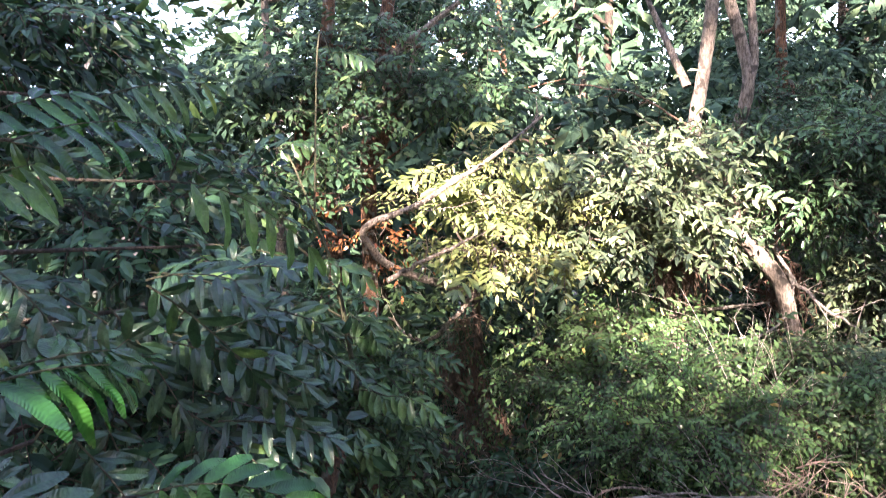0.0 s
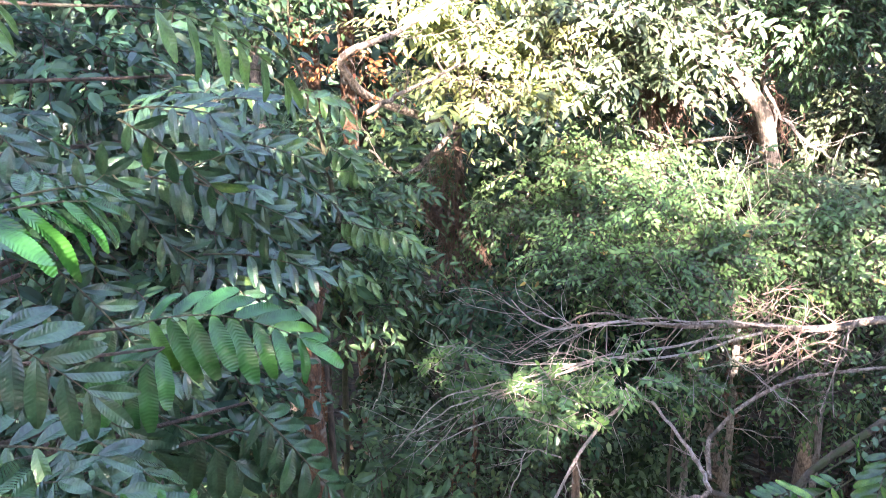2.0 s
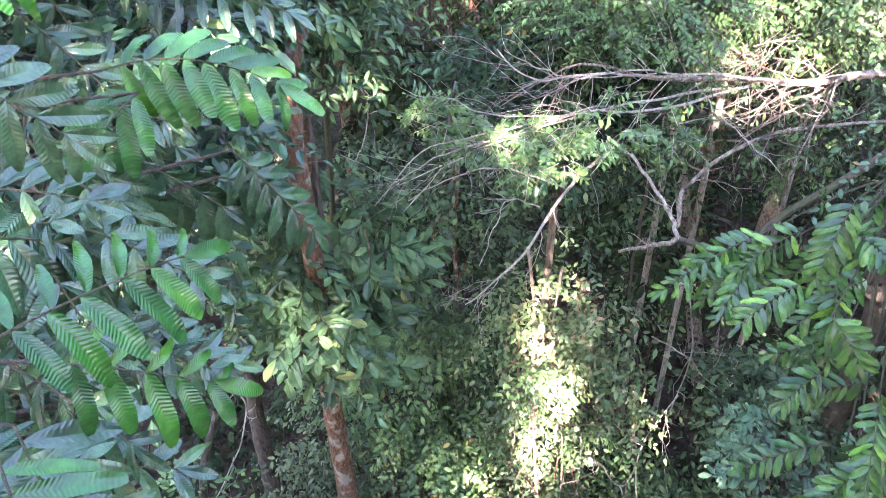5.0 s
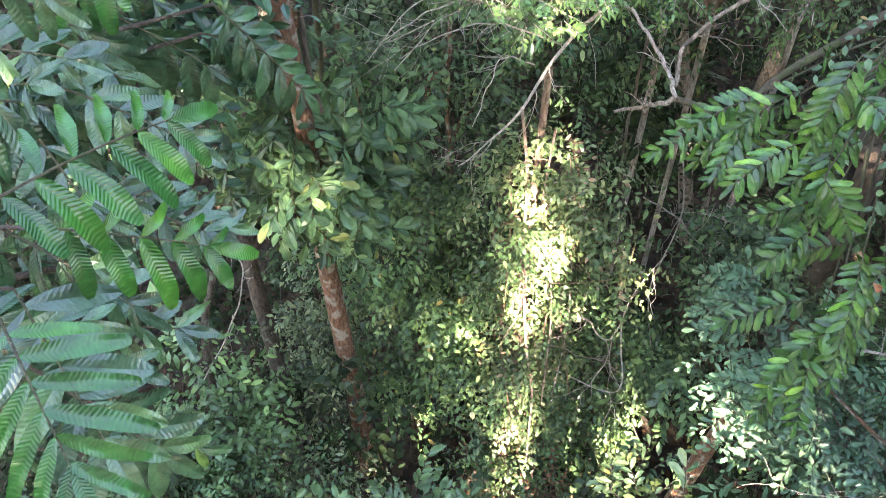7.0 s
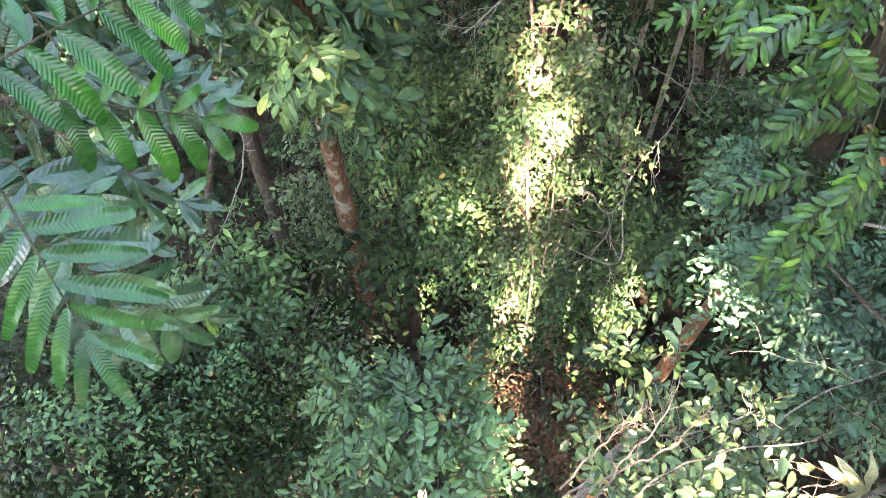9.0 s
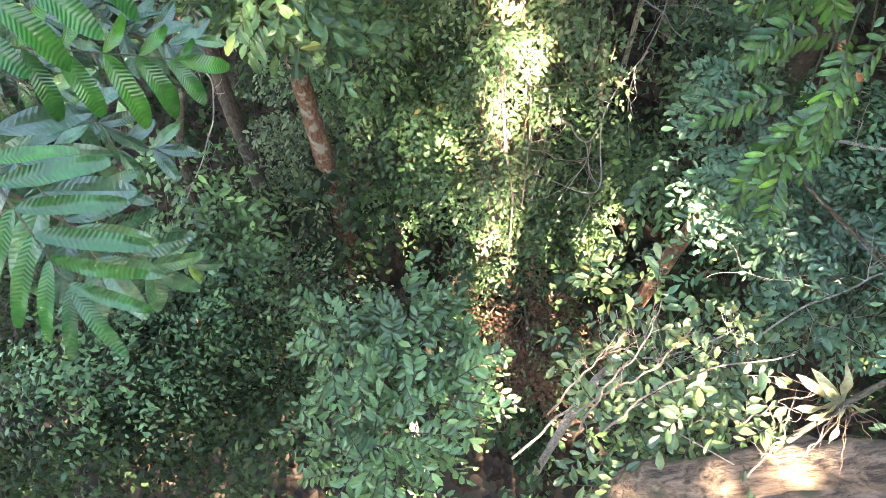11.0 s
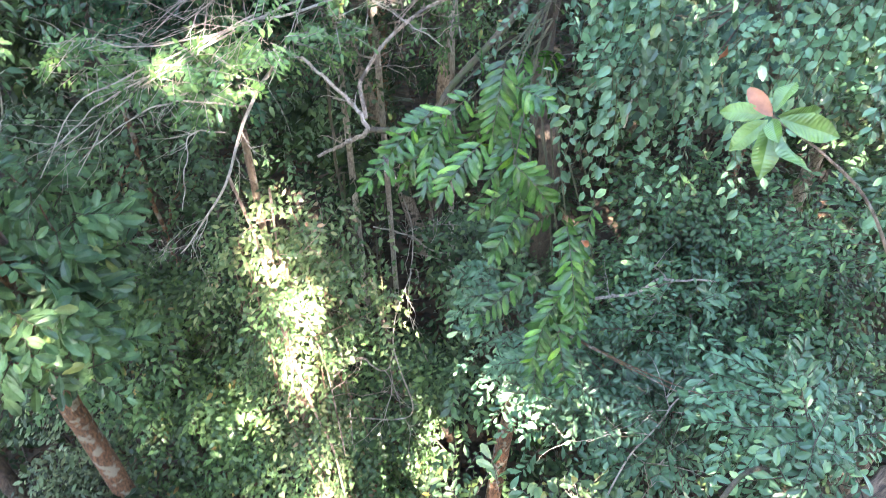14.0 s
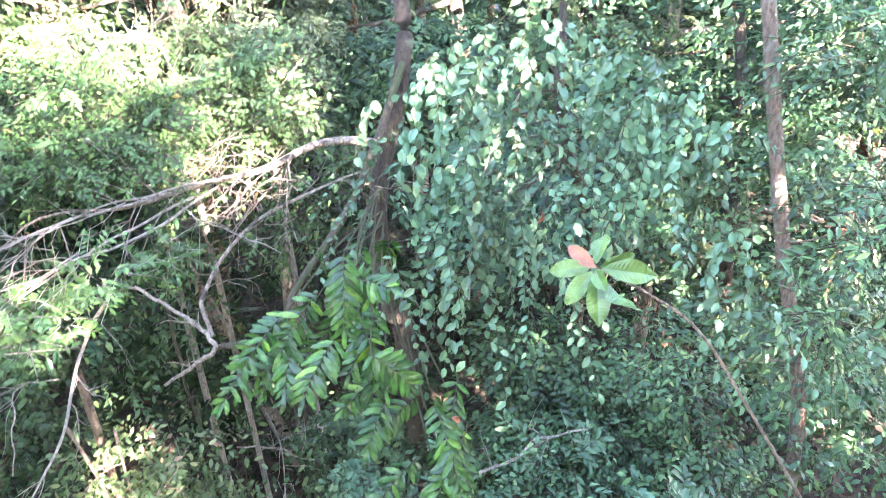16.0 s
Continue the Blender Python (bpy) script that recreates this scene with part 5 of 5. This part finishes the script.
def nest_fern_limb():
    t = thing("mossy_leaning_trunk", down((0.08, -1.87, 0.18)), "thick pale leaning trunk with peeling bark", "tree")
    trunk_mesh("trunk", [down((0.07, -1.68, 1.16)), (1.00, 0.40, 4.09), (1.67, 0.58, 4.99), (2.19, 0.59, 5.30), (2.54, 0.52, 5.47), (4.08, 0.32, 5.99), (5.17, -0.51, 5.87), (7.22, -1.18, 6.68)], 0.19, 0.15, B_LOG, t, sides=32, n=110, rough=0.3)
    trunk_mesh("limb", [(1.95, 0.71, 5.66), (2.18, 0.83, 6.02), (2.50, 0.94, 6.11), (2.91, 0.99, 5.78), (3.30, 0.93, 5.30)], 0.017, 0.014, B_MOSS, t)
    trunk_mesh("trunk", [down((0.40, -1.77, 0.98)), (1.30, -0.03, 4.13), (1.76, 0.32, 5.00), (2.18, 0.37, 5.28), (2.58, 0.30, 5.47), (3.24, 0.13, 5.41), (4.58, -0.81, 5.28)], 0.15, 0.13, B_LOG, t, sides=24, n=90, rough=0.3)
    for k, pts in enumerate([[(1.73, 0.55, 5.49), (1.86, 0.67, 5.61), (1.94, 0.74, 5.66), (1.99, 0.88, 5.70)], [(1.89, 0.51, 5.60), (1.87, 0.62, 5.61), (1.79, 0.67, 5.58)], [(1.98, 0.61, 5.76), (2.05, 0.72, 5.93), (2.13, 0.81, 6.04)], [(1.82, 0.87, 5.41), (2.00, 0.95, 5.61), (2.17, 0.94, 5.80)]]):
        bare_branch("dead_branch", t, pts, 0.006, 0.003, B_PINK, 130 + k, 3, 0.2, 0)
    f = thing("nest_fern", (2.16, 0.82, 6.00), "bird's-nest fern with pale strap leaves growing on the trunk", "fern")
    me = blade_mesh("strap_blade", M_STRAP, 0.21, 10, 0.003, 0.3, 0.1, 0.05, 81)
    c = np.array((2.16, 0.83, 5.98))
    tips = [(1.88, 1.02, 6.03), (1.96, 1.03, 6.12), (2.13, 1.01, 6.26), (1.84, 0.80, 5.96), (1.90, 0.72, 5.97), (2.20, 0.69, 6.23), (2.01, 0.57, 6.00), (1.97, 0.92, 6.16)]
    for q in tips:
        y = np.array(q) - c
        place_blade("frond", me, c, y, (0.1, -0.9, 0.5), np.linalg.norm(y) * 0.82, f)
    n = 20
    s = np.linspace(0, 1, 7)
    path = c[None, None] + unit(rng.normal(0, 1, (n, 1, 3)) - np.array([0, 0, 0.6])) * (s * 0.35)[None, :, None] + np.cumsum(rng.normal(0, 0.012, (n, 7, 3)), axis=1)
    V, F = tubes(path, 0.0035, 0.002, 4)
    link_mesh("root_ball", V, F, B_ROOT, f)


M_STRAP = leaf_mat("strap_leaf", [(0, G(0.25, 0.28, 0.14)), (1, G(0.36, 0.37, 0.21))], 0.4, 0.3, True)
nest_fern_limb()

t = tree("side_tree", "broad dark green tree with layered drooping twigs", [down((8.83, 3.07, 2.43)), (7.93, 3.29, 5.20), (8.51, 3.74, 6.78), (8.95, 4.32, 8.62)], 0.1, 0.05, B_DARK,
         [((7.83, 5.43, 7.59), 0.9), ((7.83, 4.48, 6.63), 0.9), ((7.73, 3.53, 5.90), 0.9), ((8.26, 2.62, 6.80), 0.9), ((7.74, 1.79, 5.70), 0.8), ((6.91, 2.91, 4.97), 0.8), ((6.74, 1.85, 4.94), 0.7), ((8.99, 2.57, 7.66), 0.9), ((6.64, 1.12, 4.92), 0.7), ((8.73, 3.78, 7.49), 0.9), ((6.21, 6.73, 7.02), 0.8), ((6.68, 5.81, 6.76), 0.7)],
         700, 0.17, M_MID, per=9, limb_r=0.025, length=0.5, twigs=False)
tree("side_tree", "sun-dappled tree seen beyond the shaded leaves", [(9.5, 6.5, -0.3), (9.6, 6.6, 4), (9.4, 6.6, 10)], 0.12, 0.06, B_RED,
     [((10.37, 6.07, 6.45), 1.2), ((10.36, 3.97, 5.34), 1.2), ((11.04, 3.31, 6.54), 1.2), ((10.03, 2.51, 4.89), 1.1), ((9.21, 3.57, 4.05), 1.1), ((9.79, 7.39, 7.42), 1.2), ((8.87, 1.92, 3.72), 1)],
     420, 0.22, M_LIGHT, fine=1.0, limb_r=0.025, twigs=False)

# ---------------------------------------------------------------- lower right thicket seen level
t = tree("thicket_bush", "tall bush with small shiny leaves and pale stems", [down((2.89, 7.98, 5.75)), (2.63, 7.39, 7.00), (2.50, 7.30, 7.92)], 0.05, 0.03, B_TWIG,
         [((1.43, 7.40, 8.00), 0.5), ((1.89, 7.00, 7.74), 0.55), ((1.14, 6.86, 7.48), 0.5), ((2.14, 6.61, 7.48), 0.5), ((2.80, 6.97, 7.94), 0.5), ((3.13, 6.53, 7.73), 0.6), ((0.78, 7.87, 7.84), 0.5), ((1.67, 7.96, 8.35), 0.45), ((2.19, 7.66, 8.08), 0.4), ((3.31, 6.43, 7.68), 0.5)],
         620, 0.11, M_THICK, per=10, ratio=0.42, length=0.4, limb_r=0.012)

tree("sunlit_bush", "tall sunlit bush with fresh green leaves among stems", [down((4.15, 7.22, 0), 0.0), (4.05, 7.12, 5.0), (3.85, 6.92, 7.56)], 0.05, 0.02, B_TWIG,
     [((4.67, 8.67, 8.38), 0.6), ((4.53, 7.67, 7.79), 0.55), ((3.57, 7.08, 7.98), 0.4), ((3.22, 6.93, 7.70), 0.35), ((3.75, 6.75, 7.62), 0.4), ((4.92, 8.06, 8.35), 0.6), ((3.17, 7.47, 7.90), 0.3), ((4.66, 8.26, 8.66), 0.6)], 520, 0.13, M_LIGHT, per=9, ratio=0.42, length=0.45, limb_r=0.012, shape=LEAF8)

tree("dark_leaved_bush", "shaded bush with broad bluish dark leaves", [down((0.98, 8.72, 5.20)), (0.85, 7.59, 6.05), (0.90, 7.57, 6.49)], 0.05, 0.03, B_DARK,
     [((0.63, 7.37, 6.46), 0.6), ((1.25, 7.37, 6.63), 0.6), ((0.47, 7.74, 6.78), 0.4), ((1.27, 7.30, 6.04), 0.6), ((1.95, 7.04, 6.28), 0.6)], 220, 0.2, M_BIGM, shape=LEAF8, limb_r=0.014)
thick = tree("thicket_bush", "dense bush of small green leaves among bare stems", [down((3.21, 7.35, 5.93)), (2.79, 6.59, 6.92), (2.72, 6.60, 7.39)], 0.04, 0.03, B_TWIG,
     [((2.87, 6.35, 7.53), 0.5), ((3.29, 6.09, 7.40), 0.5), ((2.42, 6.42, 7.24), 0.4), ((3.55, 6.10, 7.80), 0.5), ((3.42, 6.28, 6.43), 0.6), ((3.85, 6.16, 6.66), 0.6), ((2.66, 6.76, 6.20), 0.5)], 260, 0.11, M_THICK, per=9, length=0.4, limb_r=0.012)

# Its leaf colour carries the darkness of the shaded gap.
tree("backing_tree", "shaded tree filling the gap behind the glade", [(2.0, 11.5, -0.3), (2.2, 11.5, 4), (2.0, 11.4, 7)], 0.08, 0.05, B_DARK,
     [((3.48, 10.20, 7.82), (0.9, 0.6, 0.7)), ((1.82, 10.61, 7.73), (0.9, 0.6, 0.7)), ((4.66, 9.72, 7.86), (0.9, 0.6, 0.8)), ((0.33, 10.71, 7.52), (0.8, 0.6, 0.8)), ((3.58, 9.84, 6.63), (1, 0.6, 0.8)), ((1.31, 10.26, 6.26), (1, 0.6, 0.8)), ((-1.07, 10.83, 8.42), (0.9, 0.6, 0.9)), ((-1.54, 10.42, 6.83), (0.9, 0.6, 0.9)), ((-0.53, 11.04, 5.36), 0.7), ((-0.84, 10.64, 4.5), 0.7), ((-0.19, 10.7, 4.4), 0.7), ((-0.5, 10.25, 3.4), 0.8), ((3.2, 8.6, 2.9), 0.8), ((2.6, 8.9, 4.0), 0.7)], 760, 0.2, M_UNDER_SHADE, fine=1.0, limb_r=0.02, twigs=False)

brushwood(thick, [((2.75, 6.33, 7.63), (0.6, 0.4, 0.5)), ((3.27, 6.02, 7.50), (0.5, 0.4, 0.5))], 16, 0.9, 0.005, B_TWIG, 73, (0, 0, 1.8))


def liana(pts, r, mat, seed, label):
    """A thin woody climber hanging between the trees."""
    rnd = np.random.default_rng(seed)
    path = smooth_path(pts, 30)
    path[1:-1] += np.cumsum(rnd.normal(0, 0.012, (28, 3)), axis=0) * np.sin(np.linspace(0, math.pi, 28))[:, None]
    e = thing("liana", path[0], label, "vine", "hanging lianas")
    trunk_mesh("stem", path[::3], r, r * 0.7, mat, e, sides=6, n=50, rough=0.15)
    acc = []
    for k in range(4):
        i = rnd.integers(4, 26)
        branchlets(path[i], rnd.normal(0, 1, 3) + np.array([0, 0, -0.5]), rnd.uniform(0.3, 0.7), 1, r * 0.6, rnd, acc)
    V, F = tubes(np.array([a[0] for a in acc]), np.array([a[1] for a in acc]), np.array([a[2] for a in acc]), 4)
    link_mesh("side_twig", V, F, mat, e, kind="stuff")


for k, (pts, r, mat) in enumerate([
        ([(2.00, 5.79, 5.01), (1.96, 5.67, 4.41), (2.21, 5.49, 3.76), (2.14, 5.16, 2.69), (2.12, 4.39, 1.27)], 0.012, B_GREEN),
        ([(2.06, 6.12, 6.00), (2.02, 6.01, 5.28), (1.99, 5.79, 4.54), (1.96, 5.47, 3.80)], 0.018, B_MOSS),
        ([(1.03, 5.21, 4.57), (1.37, 5.14, 4.02), (1.35, 4.80, 3.24), (1.14, 4.04, 2.04)], 0.011, B_TWIG),
        ([(1.25, 4.71, 3.16), (1.63, 4.88, 3.11), (1.86, 4.70, 2.92), (2.09, 4.87, 3.10)], 0.012, B_TWIG),
        ([(0.17, 6.68, 5.98), (0.15, 6.75, 5.17), (0.12, 6.67, 4.27), (0.14, 6.67, 3.52)], 0.03, B_RED),
        ([(2.64, 5.99, 4.74), (2.73, 5.71, 3.88), (2.53, 5.44, 2.76), (2.62, 4.96, 1.96)], 0.01, B_TWIG),
        ([(2.24, 5.67, 4.22), (2.61, 5.66, 3.93), (3.01, 5.42, 3.61), (3.24, 5.45, 3.76)], 0.009, B_TWIG),
        ([(-2.26, 4.90, 4.65), (-2.09, 4.88, 4.14), (-2.37, 4.51, 3.45), (-2.74, 4.11, 2.96)], 0.01, B_TWIG),
        ([(-0.84, 6.72, 7.01), (-0.79, 6.86, 6.36), (-1.06, 7.04, 5.54), (-1.08, 7.24, 4.42)], 0.011, B_TWIG),
        ([(-1.77, 2.60, 2.64), (-1.56, 2.36, 2.41), (-1.22, 2.57, 2.31), (-0.98, 2.34, 2.20)], 0.01, B_ROOT),
        ([(1.19, 4.56, 2.56), (1.93, 4.16, 2.72), (2.07, 4.76, 3.38), (2.46, 5.00, 4.24)], 0.01, B_TWIG),
        ([(3.25, 3.05, 5.11), (3.58, 2.85, 5.22), (3.88, 2.75, 5.25), (4.25, 2.54, 5.31)], 0.014, B_TWIG),
        ([(3.47, 2.02, 4.86), (3.75, 1.84, 4.99), (4.00, 1.70, 5.13), (4.15, 1.59, 5.23)], 0.01, B_TWIG),
        ([(0.78, 5.38, 5.75), (0.88, 5.22, 4.90), (0.87, 4.85, 3.82), (0.97, 4.25, 2.47), (0.89, 3.60, 1.47)], 0.018, B_PINK),
        ([(1.10, 5.29, 5.55), (1.04, 5.15, 4.72), (1.13, 4.79, 3.69), (1.06, 4.00, 2.12)], 0.012, B_PINK),
        ([(0.69, 5.24, 5.11), (0.77, 4.96, 4.16), (0.69, 4.50, 3.06), (0.77, 3.83, 1.89)], 0.007, B_ROOT),
        ([(1.26, 5.24, 5.23), (1.38, 5.02, 4.33), (1.32, 4.69, 3.40), (1.44, 4.08, 2.22)], 0.007, B_ROOT),
        ([(2.19, 1.53, 4.61), (2.72, 1.81, 4.95), (3.20, 1.91, 5.15), (3.64, 1.89, 5.32)], 0.008, B_TWIG)]):
    liana(pts, r, mat, 500 + k, "thin woody liana hanging among the leaves")

# ---------------------------------------------------------------- understory bushes
def bushes():
    near = [(x, y, 1.0) for x in np.arange(-8, 16, 1.45) for y in np.arange(0.5, 15, 1.45)]
    far = [(x, y, 2.0) for x in np.arange(-14, 27, 3.1) for y in np.arange(1.5, 27, 3.1) if y > 15 or x > 16 or x < -8]
    for x, y, big in near + far:
        px, py = x + rng.uniform(-0.6, 0.6) * big, y + rng.uniform(-0.6, 0.6) * big
        h = (rng.uniform(0.7, 1.7) + 0.06 * min(y, 15)) * (0.5 + 0.5 * big)
        r = rng.uniform(0.6, 1.0) * big
        z = ground_height(px, py)
        kind = rng.choice(4, p=[0.55, 0.33, 0.12, 0.0])
        # The two darkest kinds carry the floor's shade in their leaf colour.
        m, leaf, lab = [(M_UNDER_SHADE, 0.15, "understory bush with leaf green darkened for shade"), (M_UNDER_SHADE, 0.13, "shaded small-leaved bush"), (M_CLIMB, 0.14, "bush overgrown with climber leaves"), (M_LIGHT, 0.11, "fresh green small-leaved sapling")][kind]
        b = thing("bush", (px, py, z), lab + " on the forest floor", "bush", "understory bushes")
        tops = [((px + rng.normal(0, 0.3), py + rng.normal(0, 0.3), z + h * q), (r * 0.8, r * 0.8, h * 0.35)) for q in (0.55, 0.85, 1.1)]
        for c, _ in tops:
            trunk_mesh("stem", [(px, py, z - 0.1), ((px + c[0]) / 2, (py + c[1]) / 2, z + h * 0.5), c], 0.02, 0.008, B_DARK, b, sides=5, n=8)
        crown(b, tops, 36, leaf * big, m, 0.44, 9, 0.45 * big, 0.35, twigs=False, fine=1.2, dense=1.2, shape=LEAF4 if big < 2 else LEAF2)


bushes()


# ---------------------------------------------------------------- forest behind
def forest():
    spots = [(-9, 12, 15), (-6, 15, 11), (-3.2, 12.5, 13), (-1.5, 17, 18), (-2.0, 15, 15), (3.6, 18, 17), (5.5, 13, 14), (8.5, 16, 16), (10.5, 12, 15), (12.5, 17, 17), (12, 8, 14), (15, 11, 16), (-13, 17, 18), (-9.5, 21, 12), (-3, 23, 19), (2, 24, 20), (7, 23, 19), (13, 23, 19), (18, 17, 18), (17, 6, 16), (-7.5, 8, 13), (21, 10, 18), (9.2, 8.6, 12), (9.6, 5.2, 11), (13, 3.5, 13), (2.3, 15.2, 17)]
    for k, (x, y, h) in enumerate(spots):
        far = math.hypot(x, y)
        lobes = []
        for q in range(14):
            z = h * rng.uniform(0.32, 1.0) if q < 8 else rng.uniform(8.5, 15.5) * min(1, h / 13)
            sp = (1.9 + 0.05 * far) * (0.6 + 0.5 * math.sin(math.pi * z / h * 0.8))
            lobes.append(((x + rng.normal(0, sp * 0.6), y + rng.normal(0, sp * 0.6), z), (rng.uniform(0.9, 1.7), rng.uniform(0.9, 1.5), rng.uniform(0.6, 1.1))))
        lean = rng.normal(0, 0.5, 2)
        tree("forest_tree", "tall rainforest tree with a dense dark green crown", [(x, y, -0.3), (x + lean[0] * 0.3, y + lean[1] * 0.3, h * 0.35), (x + lean[0], y + lean[1], h * 0.7), (x + lean[0] * 1.4, y + lean[1], h)], rng.uniform(0.13, 0.22), 0.06, [B_RED, B_DARK, B_PALE][k % 3],
             lobes, (1500 if far < 14.5 else 520 if 2 < x < 11 else 380) if y < 20 else 160, 0.19 if far < 14.5 else 0.32 + 0.006 * far, M_FAR, limb_from=(x + lean[0] * 0.8, y + lean[1] * 0.8, h * 0.55), group="forest trees", limb_r=0.05, length=0.75, per=10, twigs=False, fine=1.0, dense=1.0, shape=LEAF2)


forest()


def far_woods():
    n = 4600
    a = rng.uniform(-75, 95, n)
    r = rng.uniform(27, 42, n)
    z = rng.uniform(0, 1, n) * (25 + 3 * np.sin(a * 0.37) - 12 * np.exp(-((a + 22) / 4) ** 2))
    org = np.stack([np.sin(np.radians(a)) * r, np.cos(np.radians(a)) * r, z], 1)
    (V, F), tw = sprays(org, rng.normal(0, 1, (n, 3)) + np.array([0, -0.5, 0.2]), 1.5, 8, 1.35, 0.5, 0.3, LEAF2)
    tagged(link_mesh("far_woods", V, F, M_FAR, kind="stuff"), "distant wall of rainforest foliage", "forest")


far_woods()


# ---------------------------------------------------------------- unseen canopy added behind the viewpoint to throw the shade
def added_shade_canopy():
    """Tall trees added out of view behind; holes aimed along the sun light chosen spots."""
    d = np.array(tuple(sun_dir))
    uu = unit(np.cross(d, np.array([0, 0, 1.0])))
    vv = np.cross(uu, d)
    shade_rng = np.random.default_rng(5)
    # Holes left out of the crowns so that sunbeams land on chosen plants.
    gaps = [(1.9, -3.15, 0.2, 0.3), (2.5, 0.45, 0.45, -0.08), (0.72, -2.4, 0.02, 0.06), (0.5, -2.06, -0.02, 0.16), (1.0, -1.6, -0.06, 0.0), (0.48, -1.4, -0.07, 0.22), (0.5, -3.15, 0.05, 0.28), (0.3, -3.3, -0.04, 0.0), (0.52, -4.35, 0.0, 0.12), (0.38, -5.0, -0.02, 0.16), (0.42, -5.5, 0.0, 0.1), (-0.45, -3.93, -0.06, -0.06),
            (-0.35, 3.5, 0.7, 0.95), (1.7, 3.3, 1.1, 1.32), (1.95, -3.45, 0.0, 0.15), (2.0, -3.0, 0.06, 0.25),
            (-1.34, -0.83, -0.06, -0.06), (2.0, 5.1, 0.1, 0.5), (-2.4, -0.6, 0.1, 0.25), (9.9, 0.4, 0.9, 0.6), (7.5, 2.0, 0.4, 0.4)]
    thinner = [(-1.6, -1.4, 0.7, 0.8, 230), (0.6, -3.5, 0.42, 2.1, 210), (2.3, 1.05, 0.55, 1.0, 110), (3.1, 1.1, 0.5, 1.0, 95), (1.75, -3.5, 0.65, 0.75, 185), (2.85, -3.35, 0.5, 0.45, 80), (3.38, 2.28, 0.85, 0.75, 55), (-2.1, 4.0, 1.0, 1.5, 75), (-1.75, 1.9, 0.6, 0.65, 90), (-1.45, -0.35, 0.75, 0.7, 210), (1.0, -1.0, 0.5, 0.4, 100), (0.8, 1.45, 0.75, 0.5, 150), (-0.3, 0.05, 0.45, 0.6, 150), (0.65, 0.1, 0.5, 0.7, 150)]      # aimed thin spots, where small added leaves let part of the sun by
    for k, x in enumerate((-18, -11.5, -6, 0.5, 6, 12, 19)):
        y = -10 - 2.5 * (k % 2)
        t = thing("shade_canopy_tree", (x, y, 0), "unseen tall tree added behind the viewpoint to shade the glade", "tree", "canopy trees")
        tx = x + (2.3 if k == 3 else 0)
        trunk_mesh("trunk", [(tx, y, -0.3), (tx + 0.2, y, 12), (tx, y + 0.3, 24), (tx, y, 32)], 0.36, 0.12, B_DARK, t, flare=0.6)
        n = 4300 if abs(x) < 13 else 2600
        org = np.stack([x + shade_rng.uniform(-4.6, 4.6, n), y + shade_rng.uniform(-2, 2, n), shade_rng.uniform(0.5, 27, n)], 1)
        rel = org - np.array([0, 0, 10.0])
        u, v = rel @ uu, rel @ vv
        keep = np.ones(n, bool)
        stray = shade_rng.random(n) < 0.2
        for gu, gv, ru, rv in gaps:
            keep &= ((u - gu) / (ru + 0.2)) ** 2 + ((v - gv) / (rv + 0.2)) ** 2 > 1
        keep |= stray & (v > -1)
        thin = np.zeros(n, bool)
        for gu, gv, ru, rv, dense in thinner:
            thin |= ((u - gu) / ru) ** 2 + ((v - gv) / rv) ** 2 < 1
        org = org[keep & ~thin]
        if x == 0.5:                # extra leaves here block stray sun from chosen spots
            e = shade_rng.uniform((-0.55, -0.85, 11), (1.45, 0.9, 14.5), (270, 3))
            e = e[(((e[:, 0] - 0.6) / 0.3) ** 2 + ((e[:, 1] + 2.3) / 1.45) ** 2 > 1) & (((e[:, 0] - 0.35) / 0.8) ** 2 + ((e[:, 1] - 0.1) / 0.7) ** 2 > 1)]
            org = np.vstack([org, np.array([0, 0, 10.0]) + e[:, :1] * uu + e[:, 1:2] * vv - e[:, 2:] * d])
            e = np.vstack([shade_rng.uniform((-1.12, -1.05, 11), (-0.25, -0.2, 14.5), (75, 3)), shade_rng.uniform((-4.6, -6.0, 11), (-1.7, -2.3, 14.5), (420, 3)), shade_rng.uniform((1.4, -2.35, 11), (2.75, -0.05, 14.5), (700, 3)), shade_rng.uniform((-0.9, -3.0, 11), (-0.15, -1.5, 14.5), (200, 3)), np.random.default_rng(9).uniform((2.25, -4.6, 11), (2.5, -3.8, 14.5), (30, 3))])
            org = np.vstack([org, np.array([0, 0, 10.0]) + e[:, :1] * uu + e[:, 1:2] * vv - e[:, 2:] * d])
            for gu, gv, ru, rv, dense in thinner:      # small leaves added to dim the sun there
                e = shade_rng.uniform((gu - ru, gv - rv, 11), (gu + ru, gv + rv, 14.5), (int(4 * ru * rv * dense), 3))
                free = np.ones(len(e), bool)
                for hu, hv, pu, pv in gaps:
                    free &= ((e[:, 0] - hu) / (pu + 0.2)) ** 2 + ((e[:, 1] - hv) / (pv + 0.2)) ** 2 > 1
                e = e[free]
                (V, F), tw = sprays(np.array([0, 0, 10.0]) + e[:, :1] * uu + e[:, 1:2] * vv - e[:, 2:] * d, shade_rng.normal(0, 1, (len(e), 3)), 0.3, 6, 0.14, 0.6, 0.3, LEAF2, 0.2)
                link_mesh("small_foliage", V, F, M_FAR, t)
        (V, F), tw = sprays(org, shade_rng.normal(0, 1, (len(org), 3)), 0.3, 6, 0.42, 0.6, 0.3, LEAF2, 0.2)
        link_mesh("crown", V, F, M_FAR, t)


added_shade_canopy()
